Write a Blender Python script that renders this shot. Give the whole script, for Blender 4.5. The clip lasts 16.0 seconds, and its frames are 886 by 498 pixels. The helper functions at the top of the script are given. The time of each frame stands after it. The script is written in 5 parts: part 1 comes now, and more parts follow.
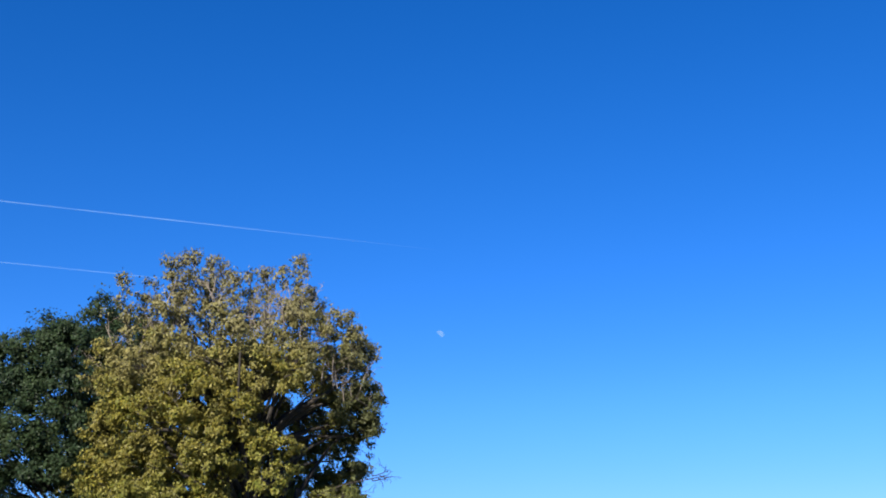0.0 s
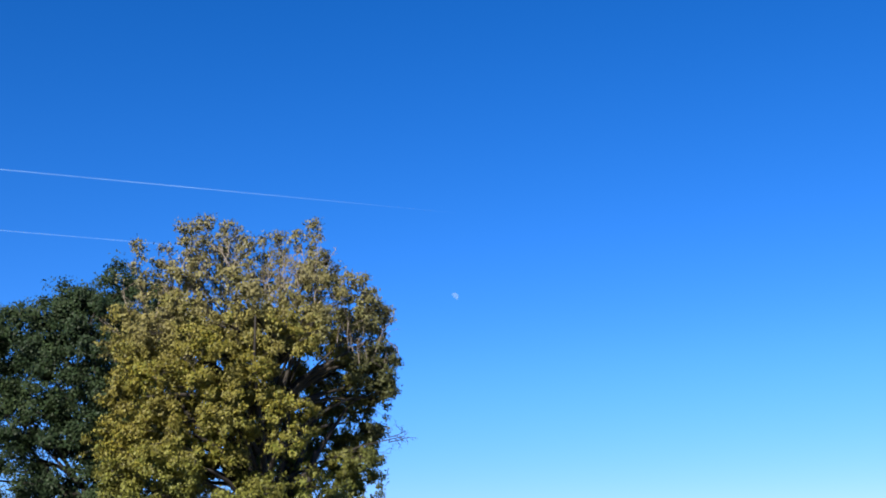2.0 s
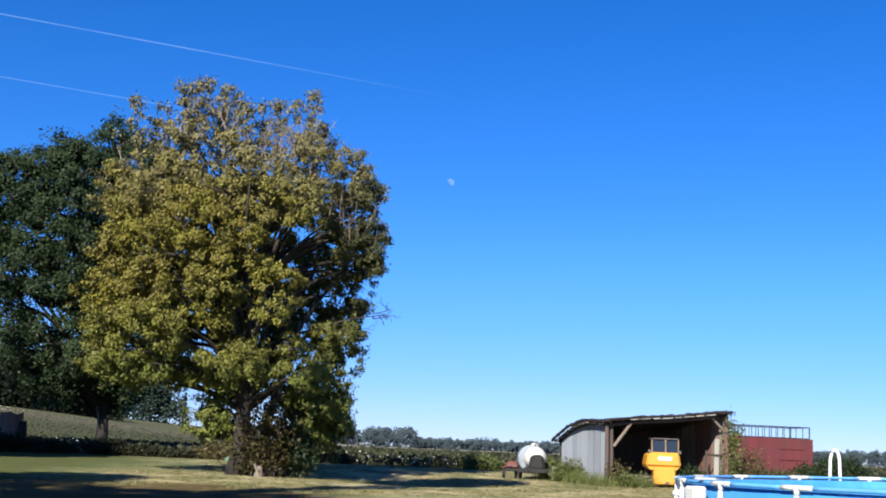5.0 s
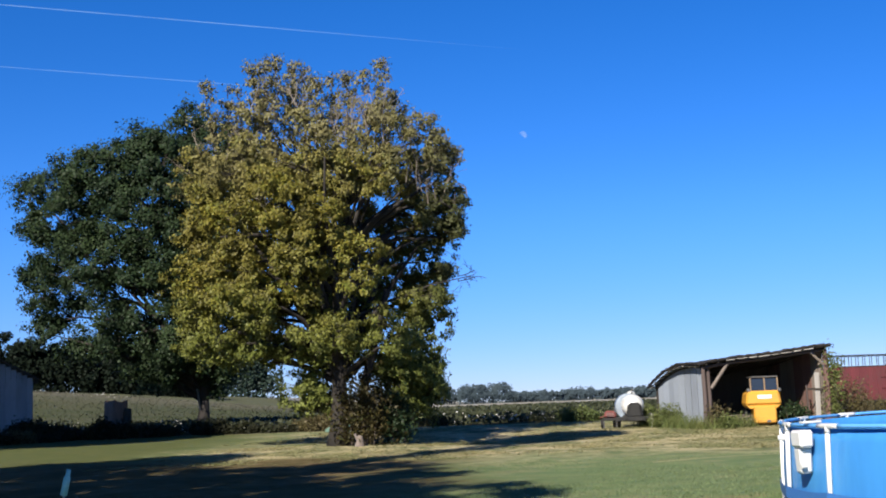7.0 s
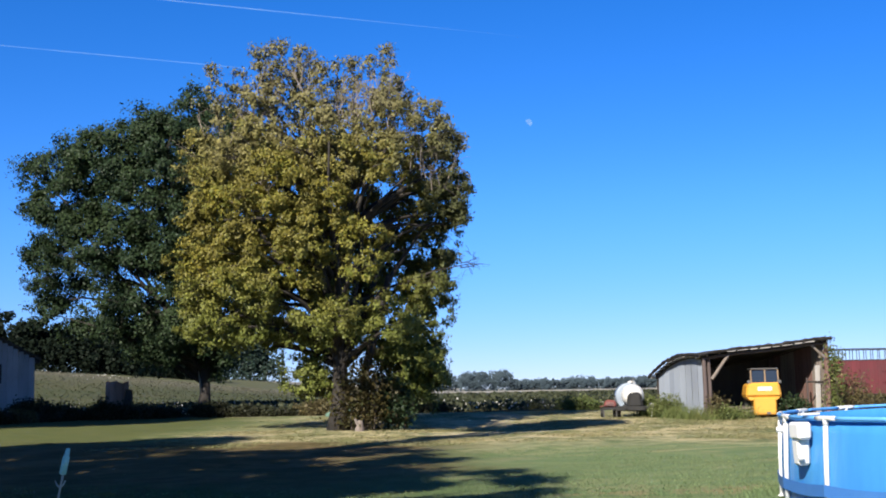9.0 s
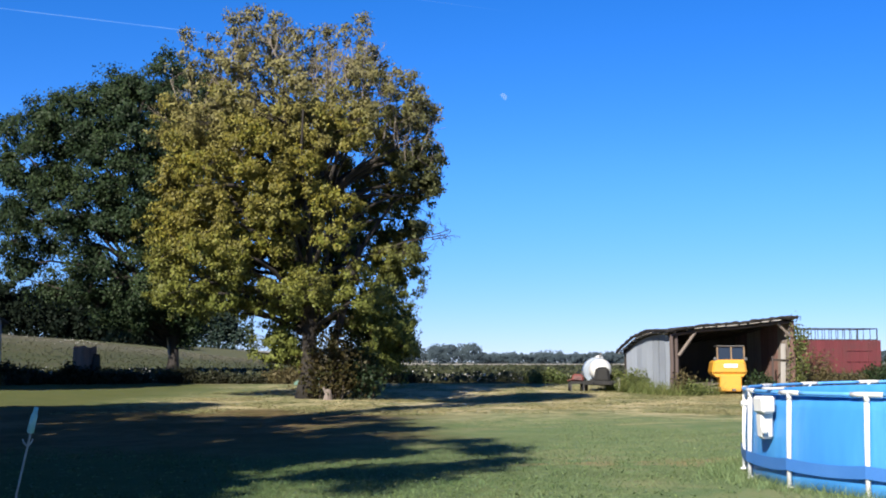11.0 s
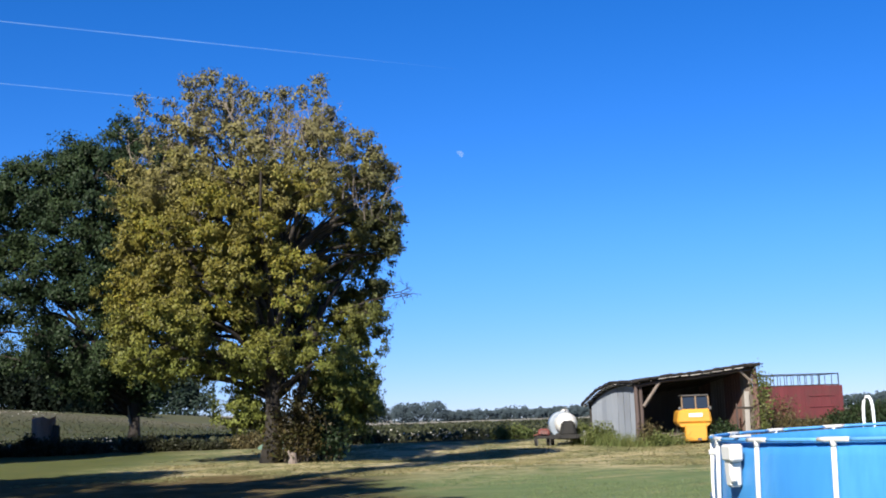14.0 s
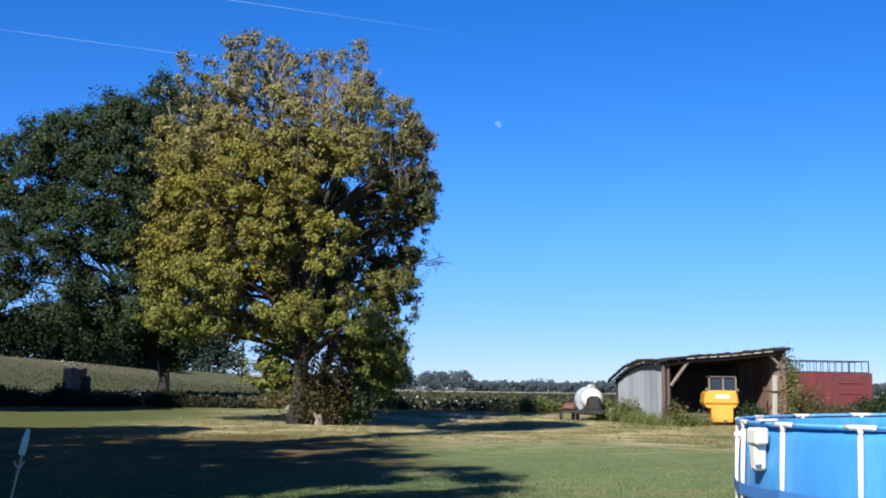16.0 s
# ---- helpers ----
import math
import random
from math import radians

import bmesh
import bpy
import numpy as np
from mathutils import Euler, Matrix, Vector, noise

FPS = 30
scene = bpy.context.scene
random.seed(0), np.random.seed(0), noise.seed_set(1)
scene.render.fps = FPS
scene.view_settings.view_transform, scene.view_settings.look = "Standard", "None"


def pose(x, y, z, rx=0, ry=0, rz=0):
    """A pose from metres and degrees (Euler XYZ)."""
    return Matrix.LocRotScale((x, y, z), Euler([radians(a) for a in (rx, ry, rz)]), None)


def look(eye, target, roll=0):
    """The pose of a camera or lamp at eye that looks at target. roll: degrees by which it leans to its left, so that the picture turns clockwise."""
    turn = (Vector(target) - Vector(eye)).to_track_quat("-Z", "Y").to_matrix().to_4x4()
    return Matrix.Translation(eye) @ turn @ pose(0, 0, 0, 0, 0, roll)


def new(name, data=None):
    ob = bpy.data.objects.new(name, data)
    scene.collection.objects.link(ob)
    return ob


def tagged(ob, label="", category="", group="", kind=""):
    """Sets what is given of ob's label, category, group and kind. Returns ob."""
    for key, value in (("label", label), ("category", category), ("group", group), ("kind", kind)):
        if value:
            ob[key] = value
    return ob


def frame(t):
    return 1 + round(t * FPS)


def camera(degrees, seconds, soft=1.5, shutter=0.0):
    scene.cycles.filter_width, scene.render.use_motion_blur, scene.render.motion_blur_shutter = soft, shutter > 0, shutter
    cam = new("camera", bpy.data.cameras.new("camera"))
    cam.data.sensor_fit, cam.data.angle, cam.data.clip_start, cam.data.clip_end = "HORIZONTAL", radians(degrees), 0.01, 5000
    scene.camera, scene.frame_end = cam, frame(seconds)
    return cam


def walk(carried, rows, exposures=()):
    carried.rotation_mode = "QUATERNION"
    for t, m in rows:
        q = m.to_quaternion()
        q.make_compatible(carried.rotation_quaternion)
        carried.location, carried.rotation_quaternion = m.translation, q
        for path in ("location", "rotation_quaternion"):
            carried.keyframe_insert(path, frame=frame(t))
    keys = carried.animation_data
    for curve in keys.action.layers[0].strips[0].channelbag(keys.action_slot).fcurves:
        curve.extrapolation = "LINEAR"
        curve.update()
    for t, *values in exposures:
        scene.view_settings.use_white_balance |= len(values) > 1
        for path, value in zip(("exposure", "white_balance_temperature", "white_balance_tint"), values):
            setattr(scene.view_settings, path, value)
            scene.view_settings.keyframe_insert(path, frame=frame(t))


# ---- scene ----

# ------------------------------------------------------------ camera
EYE = (0.0, 0.0, 1.58)
cam = camera(40.6, 16.0, soft=1.9)
STEPS = [  # seconds; sway in metres: sideways, ahead, up; yaw, pitch, roll
    (0, -0.03, 0.00, 0.05, -2.70, 16.66, 1.73), (0.2, -0.01, 0.00, 0.05, -2.87, 17.05, 1.30), (0.5, 0.03, 0.00, 0.04, -2.97, 16.86, 1.95),
    (0.8, 0.01, 0.00, 0.04, -2.97, 16.74, 2.20), (1, -0.01, 0.00, 0.04, -2.91, 16.69, 2.28), (1.2, -0.01, 0.00, 0.04, -2.98, 16.79, 2.15),
    (1.5, 0.00, 0.00, 0.03, -3.05, 16.79, 2.19), (1.6, 0.00, 0.00, 0.02, -3.11, 16.67, 1.96), (1.7, 0.00, 0.00, 0.02, -3.16, 16.51, 2.05),
    (1.8, 0.00, 0.00, 0.01, -2.99, 16.21, 2.09), (1.9, 0.00, 0.00, 0.01, -2.74, 15.54, 2.26), (2, 0.00, 0.00, 0.00, -1.81, 14.90, 2.45),
    (2.2, -0.01, 0.00, 0.00, -1.59, 14.96, 1.58), (2.5, -0.02, 0.00, 0.01, -2.27, 15.31, 0.65), (2.6, -0.01, 0.00, 0.01, -2.74, 15.69, -0.53),
    (2.7, -0.01, 0.00, 0.00, -3.35, 15.79, -1.86), (2.8, 0.00, 0.00, 0.00, -3.45, 15.42, -1.75), (3, 0.01, 0.00, -0.01, -2.63, 14.36, 0.23),
    (3.2, 0.00, 0.00, 0.00, -2.39, 14.89, -0.62), (3.5, -0.01, 0.00, 0.01, -2.48, 14.44, -0.57), (3.7, 0.00, 0.00, 0.00, -2.49, 14.46, 0.13),
    (4, 0.01, 0.00, -0.02, -2.29, 14.52, -0.32), (4.2, 0.00, 0.00, -0.04, -1.57, 13.95, -0.25), (4.3, -0.01, 0.00, -0.04, -0.75, 13.37, -0.03),
    (4.4, -0.01, 0.00, -0.05, -0.88, 12.81, -0.37), (4.5, -0.02, 0.00, -0.06, -1.46, 12.16, -2.38), (4.6, 0.00, 0.00, -0.07, -2.22, 11.30, -3.25),
    (4.7, 0.02, 0.00, -0.09, -2.70, 10.46, -2.88), (6.8, 0.00, 0.07, 0.07, 0.23, 7.47, 2.09), (7, -0.01, 0.05, 0.07, 1.44, 7.33, 2.10),
    (7.2, -0.01, 0.04, 0.07, 1.59, 7.47, 1.15), (7.3, -0.01, 0.04, 0.07, 2.06, 7.54, 1.39), (7.5, -0.01, 0.03, 0.07, 2.48, 7.92, 0.08),
    (7.7, -0.01, 0.03, 0.07, 2.33, 7.68, -0.57), (8, -0.01, 0.03, 0.07, 1.92, 6.89, -0.39), (8.2, -0.01, 0.03, 0.07, 1.97, 7.29, -0.87),
    (8.5, 0.00, 0.03, 0.06, 2.01, 7.42, -0.12), (8.7, 0.01, 0.04, 0.06, 1.51, 7.19, 1.10), (10.8, 0.00, 0.00, 0.01, 0.54, 5.48, 0.39),
    (11, 0.00, 0.00, 0.00, -0.01, 5.38, -0.01), (11.1, -0.01, -0.01, 0.00, -0.01, 5.01, -0.41), (11.2, -0.01, -0.01, 0.00, -0.05, 4.42, -0.89),
    (11.3, -0.02, -0.02, -0.01, 0.11, 3.33, -1.01), (11.4, -0.02, -0.02, -0.01, 0.72, 2.60, -1.94), (11.5, -0.03, -0.03, -0.01, 1.81, 2.66, -2.46),
    (11.6, -0.03, -0.04, -0.01, 2.49, 3.01, -2.08), (11.7, -0.04, -0.05, 0.00, 2.34, 3.26, -1.62), (11.8, -0.04, -0.05, 0.00, 1.60, 3.61, -1.31),
    (11.9, -0.05, -0.06, 0.01, 1.05, 4.28, -0.58), (12, -0.05, -0.07, 0.01, 0.57, 5.26, 0.03), (12.1, -0.05, -0.06, 0.01, 0.17, 6.38, 0.69),
    (12.2, -0.05, -0.06, 0.01, -0.22, 7.31, 1.50), (12.3, -0.04, -0.05, 0.00, -0.40, 7.74, 2.41), (12.5, -0.04, -0.04, 0.00, -0.80, 8.14, 1.80),
    (12.7, -0.04, -0.04, 0.00, -0.84, 8.03, 1.49), (13, -0.04, -0.05, -0.01, -1.25, 8.29, 1.70), (13.2, -0.04, -0.04, -0.01, -1.21, 8.18, 1.67),
    (13.4, -0.04, -0.03, 0.00, -1.12, 8.40, 2.06), (13.5, -0.04, -0.02, 0.00, -1.08, 8.40, 2.16), (13.7, -0.04, -0.01, 0.00, -1.07, 8.34, 2.06),
    (14, -0.03, 0.01, 0.00, -1.69, 8.11, 1.92), (14.2, -0.03, 0.01, 0.00, -1.84, 8.14, 1.73), (14.5, -0.03, 0.01, 0.00, -1.58, 8.55, 1.51),
    (14.7, -0.03, 0.01, 0.00, -1.49, 8.35, 1.29), (15, -0.03, 0.01, 0.01, -1.42, 8.04, 1.19), (15.1, -0.03, 0.01, 0.01, -1.66, 8.14, -0.06),
    (15.2, -0.03, 0.01, 0.00, -1.98, 8.38, -1.13), (15.3, -0.02, 0.01, 0.00, -2.09, 8.33, -0.58), (15.5, -0.02, 0.01, -0.01, -1.57, 7.86, 0.34),
    (15.7, -0.03, 0.00, -0.01, -1.38, 7.53, -0.42), (16, -0.04, -0.01, 0.00, -0.45, 6.66, -0.80)]
walk(cam, [(t, pose(dx, dy, EYE[2] + dz, 90 + p, r, y)) for t, dx, dy, dz, y, p, r in STEPS],
     [(0, 1.07), (4.5, 1.07), (6.8, 0.86), (7.0, 0.88), (7.3, 1.0), (7.6, 1.05), (8.7, 1.07), (11.5, 1.06), (12.0, 1.14), (12.5, 0.98), (16, 0.97)])

# ------------------------------------------------------------ light
SUN_AZ, SUN_EL = radians(203), radians(33)  # azimuth clockwise from +y: behind the camera, to its left
world = bpy.data.worlds.new("sky")
world.use_nodes = True
scene.world = world
wn = world.node_tree.nodes
sky = wn.new("ShaderNodeTexSky")
sky.sky_type, sky.sun_disc = "NISHITA", False
sky.sun_elevation, sky.sun_rotation = SUN_EL, SUN_AZ
sky.altitude, sky.air_density, sky.dust_density, sky.ozone_density = 0, 0.75, 0.0, 3.0
wn["Background"].inputs["Strength"].default_value = 0.072
clear = wn.new("ShaderNodeHueSaturation")  # a very clear, dry sky
clear.inputs["Saturation"].default_value = 1.19
tint = wn.new("ShaderNodeMix")
tint.data_type, tint.blend_type = "RGBA", "MULTIPLY"
tint.inputs[0].default_value = 1.0
haze = wn.new("ShaderNodeMix")
haze.data_type = "RGBA"
haze.inputs[6].default_value, haze.inputs[7].default_value = (0.51, 0.575, 0.90, 1), (0.75, 0.855, 1.19, 1)
way, up, lift = wn.new("ShaderNodeTexCoord"), wn.new("ShaderNodeSeparateXYZ"), wn.new("ShaderNodeMapRange")
lift.inputs["From Min"].default_value, lift.inputs["From Max"].default_value, lift.interpolation_type = -0.01, 0.17, "SMOOTHSTEP"
world.node_tree.links.new(way.outputs["Generated"], up.inputs[0])
world.node_tree.links.new(up.outputs["Z"], lift.inputs["Value"])
world.node_tree.links.new(lift.outputs["Result"], haze.inputs[0])
deep, high = wn.new("ShaderNodeMix"), wn.new("ShaderNodeMapRange")  # the sky overhead, out of view, is dimmed to darken the shade
deep.data_type = "RGBA"
deep.inputs[7].default_value = (0.43, 0.38, 0.39, 1)
high.inputs["From Min"].default_value, high.inputs["From Max"].default_value, high.interpolation_type = 0.5, 0.8, "SMOOTHSTEP"
world.node_tree.links.new(up.outputs["Z"], high.inputs["Value"])
world.node_tree.links.new(high.outputs["Result"], deep.inputs[0])
world.node_tree.links.new(haze.outputs[2], deep.inputs[6])
world.node_tree.links.new(deep.outputs[2], tint.inputs[7])
world.node_tree.links.new(sky.outputs["Color"], tint.inputs[6])
world.node_tree.links.new(tint.outputs[2], clear.inputs["Color"])
world.node_tree.links.new(clear.outputs["Color"], wn["Background"].inputs["Color"])
sun_data = bpy.data.lights.new("sun", "SUN")
sun_data.energy, sun_data.angle, sun_data.color = 5.0, radians(0.53), (1.0, 0.93, 0.82)
TO_SUN = Vector((math.sin(SUN_AZ) * math.cos(SUN_EL), math.cos(SUN_AZ) * math.cos(SUN_EL), math.sin(SUN_EL)))
sun = new("sun", sun_data)
sun.matrix_world = look(TO_SUN * 80, (0, 0, 0))


# ------------------------------------------------------------ materials
def mat(name):
    m = bpy.data.materials.new(name)
    m.use_nodes = True
    return m, m.node_tree.nodes, m.node_tree.links, m.node_tree.nodes["Principled BSDF"]


def noise_node(n, l, coord, scale, detail=4.0, rough=0.6):
    t = n.new("ShaderNodeTexNoise")
    t.inputs["Scale"].default_value, t.inputs["Detail"].default_value, t.inputs["Roughness"].default_value = scale, detail, rough
    l.new(coord, t.inputs["Vector"])
    return t.outputs["Fac"]


def stretch(n, l, value, lo, hi):
    r = n.new("ShaderNodeMapRange")
    r.inputs["From Min"].default_value, r.inputs["From Max"].default_value = lo, hi
    l.new(value, r.inputs["Value"])
    return r.outputs["Result"]


def blend(n, l, fac, a, b, kind="MIX"):
    m = n.new("ShaderNodeMix")
    m.data_type, m.blend_type = "RGBA", kind
    for socket, v in ((0, fac), (6, a), (7, b)):
        if isinstance(v, (int, float)):
            m.inputs[socket].default_value = v
        elif isinstance(v, tuple):
            m.inputs[socket].default_value = (*v, 1)
        else:
            l.new(v, m.inputs[socket])
    return m.outputs[2]


def maths(n, l, op, a, b=0.0):
    m = n.new("ShaderNodeMath")
    m.operation = op
    for i, v in enumerate((a, b)):
        if isinstance(v, (int, float)):
            m.inputs[i].default_value = v
        else:
            l.new(v, m.inputs[i])
    return m.outputs[0]


def bump(n, l, bsdf, height, strength, dist):
    b = n.new("ShaderNodeBump")
    b.inputs["Strength"].default_value, b.inputs["Distance"].default_value = strength, dist
    l.new(height, b.inputs["Height"])
    l.new(b.outputs["Normal"], bsdf.inputs["Normal"])


def surface(name, base, worn, big=1.5, fine=30.0, rough=0.7, metal=0.0, relief=0.3, wear=0.5, across=(1, 1, 1)):
    """Paint, wood, metal or stone: two tones in large stains, fine grain, grain relief, and a shift from piece to piece."""
    m, n, l, b = mat(name)
    tc = n.new("ShaderNodeTexCoord").outputs["Object"]
    mp = n.new("ShaderNodeMapping")
    mp.inputs["Scale"].default_value = across
    l.new(tc, mp.inputs["Vector"])
    large = noise_node(n, l, mp.outputs["Vector"], big, 5)
    small = noise_node(n, l, mp.outputs["Vector"], fine, 3)
    fac = stretch(n, l, large, 0.62 - wear * 0.3, 0.85 - wear * 0.2)
    c = blend(n, l, fac, base, worn)
    c = blend(n, l, 0.25, c, blend(n, l, small, (0.25, 0.25, 0.25), (1, 1, 1)), "MULTIPLY")
    info = n.new("ShaderNodeObjectInfo").outputs["Random"]
    hsv = n.new("ShaderNodeHueSaturation")
    r = n.new("ShaderNodeMapRange")
    r.inputs["To Min"].default_value, r.inputs["To Max"].default_value = 0.86, 1.1
    l.new(info, r.inputs["Value"])
    l.new(r.outputs["Result"], hsv.inputs["Value"])
    l.new(c, hsv.inputs["Color"])
    l.new(hsv.outputs["Color"], b.inputs["Base Color"])
    b.inputs["Roughness"].default_value, b.inputs["Metallic"].default_value = rough, metal
    bump(n, l, b, small, relief, 0.01)
    return m


def leaf_material(name, tones, patch=0.7, glow=0.18, along=None, vary=(0.6, 1.35), gloss=0.22):
    """Leaves: a tone for each leaf, patches of tone over the crown, and light shining through. along: (axis, from, to,
    tone): a change of tone along an axis.
    """
    m, n, l, b = mat(name)
    tc = n.new("ShaderNodeTexCoord").outputs["Object"]
    island = n.new("ShaderNodeNewGeometry").outputs["Random Per Island"]
    spots = stretch(n, l, noise_node(n, l, tc, patch, 2), 0.35, 0.65)
    c = blend(n, l, island, tones[0], tones[1])
    c = blend(n, l, spots, c, tones[2])
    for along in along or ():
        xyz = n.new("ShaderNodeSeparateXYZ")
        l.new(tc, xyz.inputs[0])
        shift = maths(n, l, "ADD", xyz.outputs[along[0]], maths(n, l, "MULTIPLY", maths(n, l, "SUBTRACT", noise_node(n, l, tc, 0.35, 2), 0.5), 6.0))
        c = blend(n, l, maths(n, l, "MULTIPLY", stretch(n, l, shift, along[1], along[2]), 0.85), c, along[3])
    each = n.new("ShaderNodeHueSaturation")
    r = n.new("ShaderNodeMapRange")
    r.inputs["To Min"].default_value, r.inputs["To Max"].default_value = vary
    wn_ = n.new("ShaderNodeTexWhiteNoise")
    wn_.noise_dimensions = "1D"
    l.new(island, wn_.inputs["W"])
    l.new(wn_.outputs["Value"], r.inputs["Value"])
    l.new(r.outputs["Result"], each.inputs["Value"])
    l.new(c, each.inputs["Color"])
    l.new(each.outputs["Color"], b.inputs["Base Color"])
    b.inputs["Roughness"].default_value = 0.55
    b.inputs["Specular IOR Level"].default_value = gloss
    tl = n.new("ShaderNodeBsdfTranslucent")
    l.new(each.outputs["Color"], tl.inputs["Color"])
    mix = n.new("ShaderNodeMixShader")
    mix.inputs[0].default_value = glow
    l.new(b.outputs[0], mix.inputs[1])
    l.new(tl.outputs[0], mix.inputs[2])
    l.new(mix.outputs[0], n["Material Output"].inputs["Surface"])
    return m


# Leaves turn with height; towards +x the crown's shaded side is painted darker.
MAPLE = leaf_material("turning_leaves_shaded_flank", ((0.214, 0.172, 0.024), (0.098, 0.116, 0.019), (0.128, 0.112, 0.024)), glow=0.13, along=((0, 1.6, 4.0, (0.050, 0.060, 0.026)), (2, 7.5, 3.5, (0.104, 0.126, 0.027)), (2, 10.0, 14.0, (0.167, 0.151, 0.076))))
OAK = leaf_material("dark_leaves", ((0.022, 0.040, 0.016), (0.038, 0.057, 0.021), (0.018, 0.033, 0.015)), 0.4, 0.18, gloss=0.16)
WEED = leaf_material("weed_leaves", ((0.118, 0.147, 0.046), (0.164, 0.172, 0.059), (0.084, 0.113, 0.035)), 0.8, 0.3)
BROWN_WEED = leaf_material("dry_weeds", ((0.134, 0.101, 0.050), (0.084, 0.084, 0.029), (0.101, 0.084, 0.042)), 0.8, 0.3)
CROP = leaf_material("crop_leaves", ((0.042, 0.052, 0.027), (0.060, 0.066, 0.034), (0.050, 0.056, 0.029)), 0.15, 0.25, vary=(0.85, 1.15))
# Shade among the far woods is put into this near-black leaf tone.
WOODS = leaf_material("shade_dark_leaves", ((0.008, 0.013, 0.009), (0.011, 0.016, 0.010), (0.009, 0.014, 0.009)), 0.08, 0.2, vary=(0.85, 1.15), gloss=0.05)
# Distance haze is put into the blue of the next two leaf colours.
FAR_WOODS = leaf_material("haze_toned_leaves", ((0.046, 0.065, 0.076), (0.049, 0.068, 0.078), (0.047, 0.066, 0.077)), 0.04, 0.2, vary=(0.95, 1.05), gloss=0.05)
HAZY_WOODS = leaf_material("hazy_hill_leaves", ((0.018, 0.034, 0.026), (0.026, 0.044, 0.032), (0.020, 0.036, 0.028)), 0.06, 0.2, vary=(0.85, 1.15))
HILL = leaf_material("hill_growth", ((0.059, 0.071, 0.030), (0.092, 0.088, 0.050), (0.050, 0.063, 0.027)), 0.05, 0.2, along=((1, 138, 168, (0.165, 0.148, 0.112)),), vary=(0.85, 1.15))
# Lawn-edge weeds; the trees' shade is put into this dark leaf tone.
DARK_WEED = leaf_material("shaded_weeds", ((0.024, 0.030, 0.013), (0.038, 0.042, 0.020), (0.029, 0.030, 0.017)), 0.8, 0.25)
VINE = leaf_material("vine_leaves", ((0.072, 0.054, 0.018), (0.036, 0.046, 0.014), (0.046, 0.036, 0.015)), 1.2, 0.3)
# Grass blades turn darker green towards the left.
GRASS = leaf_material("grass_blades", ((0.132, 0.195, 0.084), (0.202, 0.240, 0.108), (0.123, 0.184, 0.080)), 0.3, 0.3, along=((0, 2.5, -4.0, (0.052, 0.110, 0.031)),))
CLOVER = leaf_material("clover_leaves", ((0.075, 0.13, 0.04), (0.17, 0.21, 0.09), (0.085, 0.125, 0.045)), 1.5, 0.3, vary=(0.7, 1.5))
STRAW = leaf_material("straw_blades", ((0.370, 0.319, 0.166), (0.240, 0.227, 0.107), (0.185, 0.194, 0.084)), 0.3, 0.3)
BARK = surface("bark", (0.084, 0.063, 0.046), (0.143, 0.118, 0.092), 1.0, 14, 0.9, 0, 0.9, 0.5, (1, 1, 0.25))
# Trunk bark; the crown's shade on it is put into this darker tone.
DARK_BARK = surface("dark_bark", (0.028, 0.023, 0.019), (0.048, 0.040, 0.034), 1.0, 14, 0.9, 0, 0.9, 0.5, (1, 1, 0.25))
PALE_BARK = surface("pale_bark", (0.27, 0.225, 0.18), (0.14, 0.11, 0.09), 1.0, 14, 0.9, 0, 0.9, 0.5, (1, 1, 0.3))
COTTON = surface("cotton", (0.630, 0.605, 0.554), (0.504, 0.462, 0.395), 8, 60, 0.95)
ZINC = surface("galvanised_sheet", (0.255, 0.285, 0.330), (0.205, 0.222, 0.252), 0.8, 25, 0.55, 0.0, 0.2, 0.5, (1, 1, 0.3))
RUST = surface("rusty_sheet", (0.017, 0.014, 0.013), (0.038, 0.029, 0.025), 1.5, 20, 0.8, 0.2, 0.4, 0.6)
OLD_WOOD = surface("weathered_wood", (0.202, 0.168, 0.143), (0.118, 0.088, 0.071), 2.0, 40, 0.9, 0, 0.5, 0.6, (1, 1, 0.15))
DARK_WOOD = surface("dark_wood", (0.042, 0.034, 0.028), (0.025, 0.021, 0.018), 2.0, 40, 0.9, 0, 0.5, 0.6, (1, 1, 0.15))
POST_WOOD = surface("brown_post_wood", (0.092, 0.068, 0.062), (0.055, 0.040, 0.037), 2.0, 40, 0.9, 0, 0.5, 0.6, (1, 1, 0.15))
GREY_WOOD = surface("silvered_wood", (0.353, 0.336, 0.311), (0.235, 0.210, 0.185), 2.0, 40, 0.85, 0, 0.5, 0.5, (1, 1, 0.15))
RED_BOARD = surface("red_brown_board", (0.150, 0.083, 0.068), (0.095, 0.055, 0.047), 2.0, 40, 0.85, 0, 0.5, 0.5, (1, 1, 0.15))
YELLOW = surface("yellow_paint", (0.605, 0.302, 0.038), (0.487, 0.244, 0.042), 2.0, 60, 0.45, 0, 0.1, 0.35)
BLACK = surface("black_rubber", (0.012, 0.012, 0.012), (0.024, 0.022, 0.020), 3.0, 40, 0.8)
STEEL = surface("dull_steel", (0.16, 0.16, 0.16), (0.101, 0.076, 0.059), 3.0, 40, 0.5, 0.6, 0.2)
RED_PAINT = surface("red_paint", (0.120, 0.022, 0.026), (0.088, 0.028, 0.028), 1.2, 30, 0.6, 0.0, 0.2, 0.5)
ORANGE_RED = surface("faded_red_paint", (0.155, 0.045, 0.038), (0.10, 0.04, 0.034), 2.0, 40, 0.55)
TANK_WHITE = surface("tank_white", (0.655, 0.655, 0.638), (0.504, 0.487, 0.454), 1.5, 30, 0.4, 0, 0.1, 0.3)
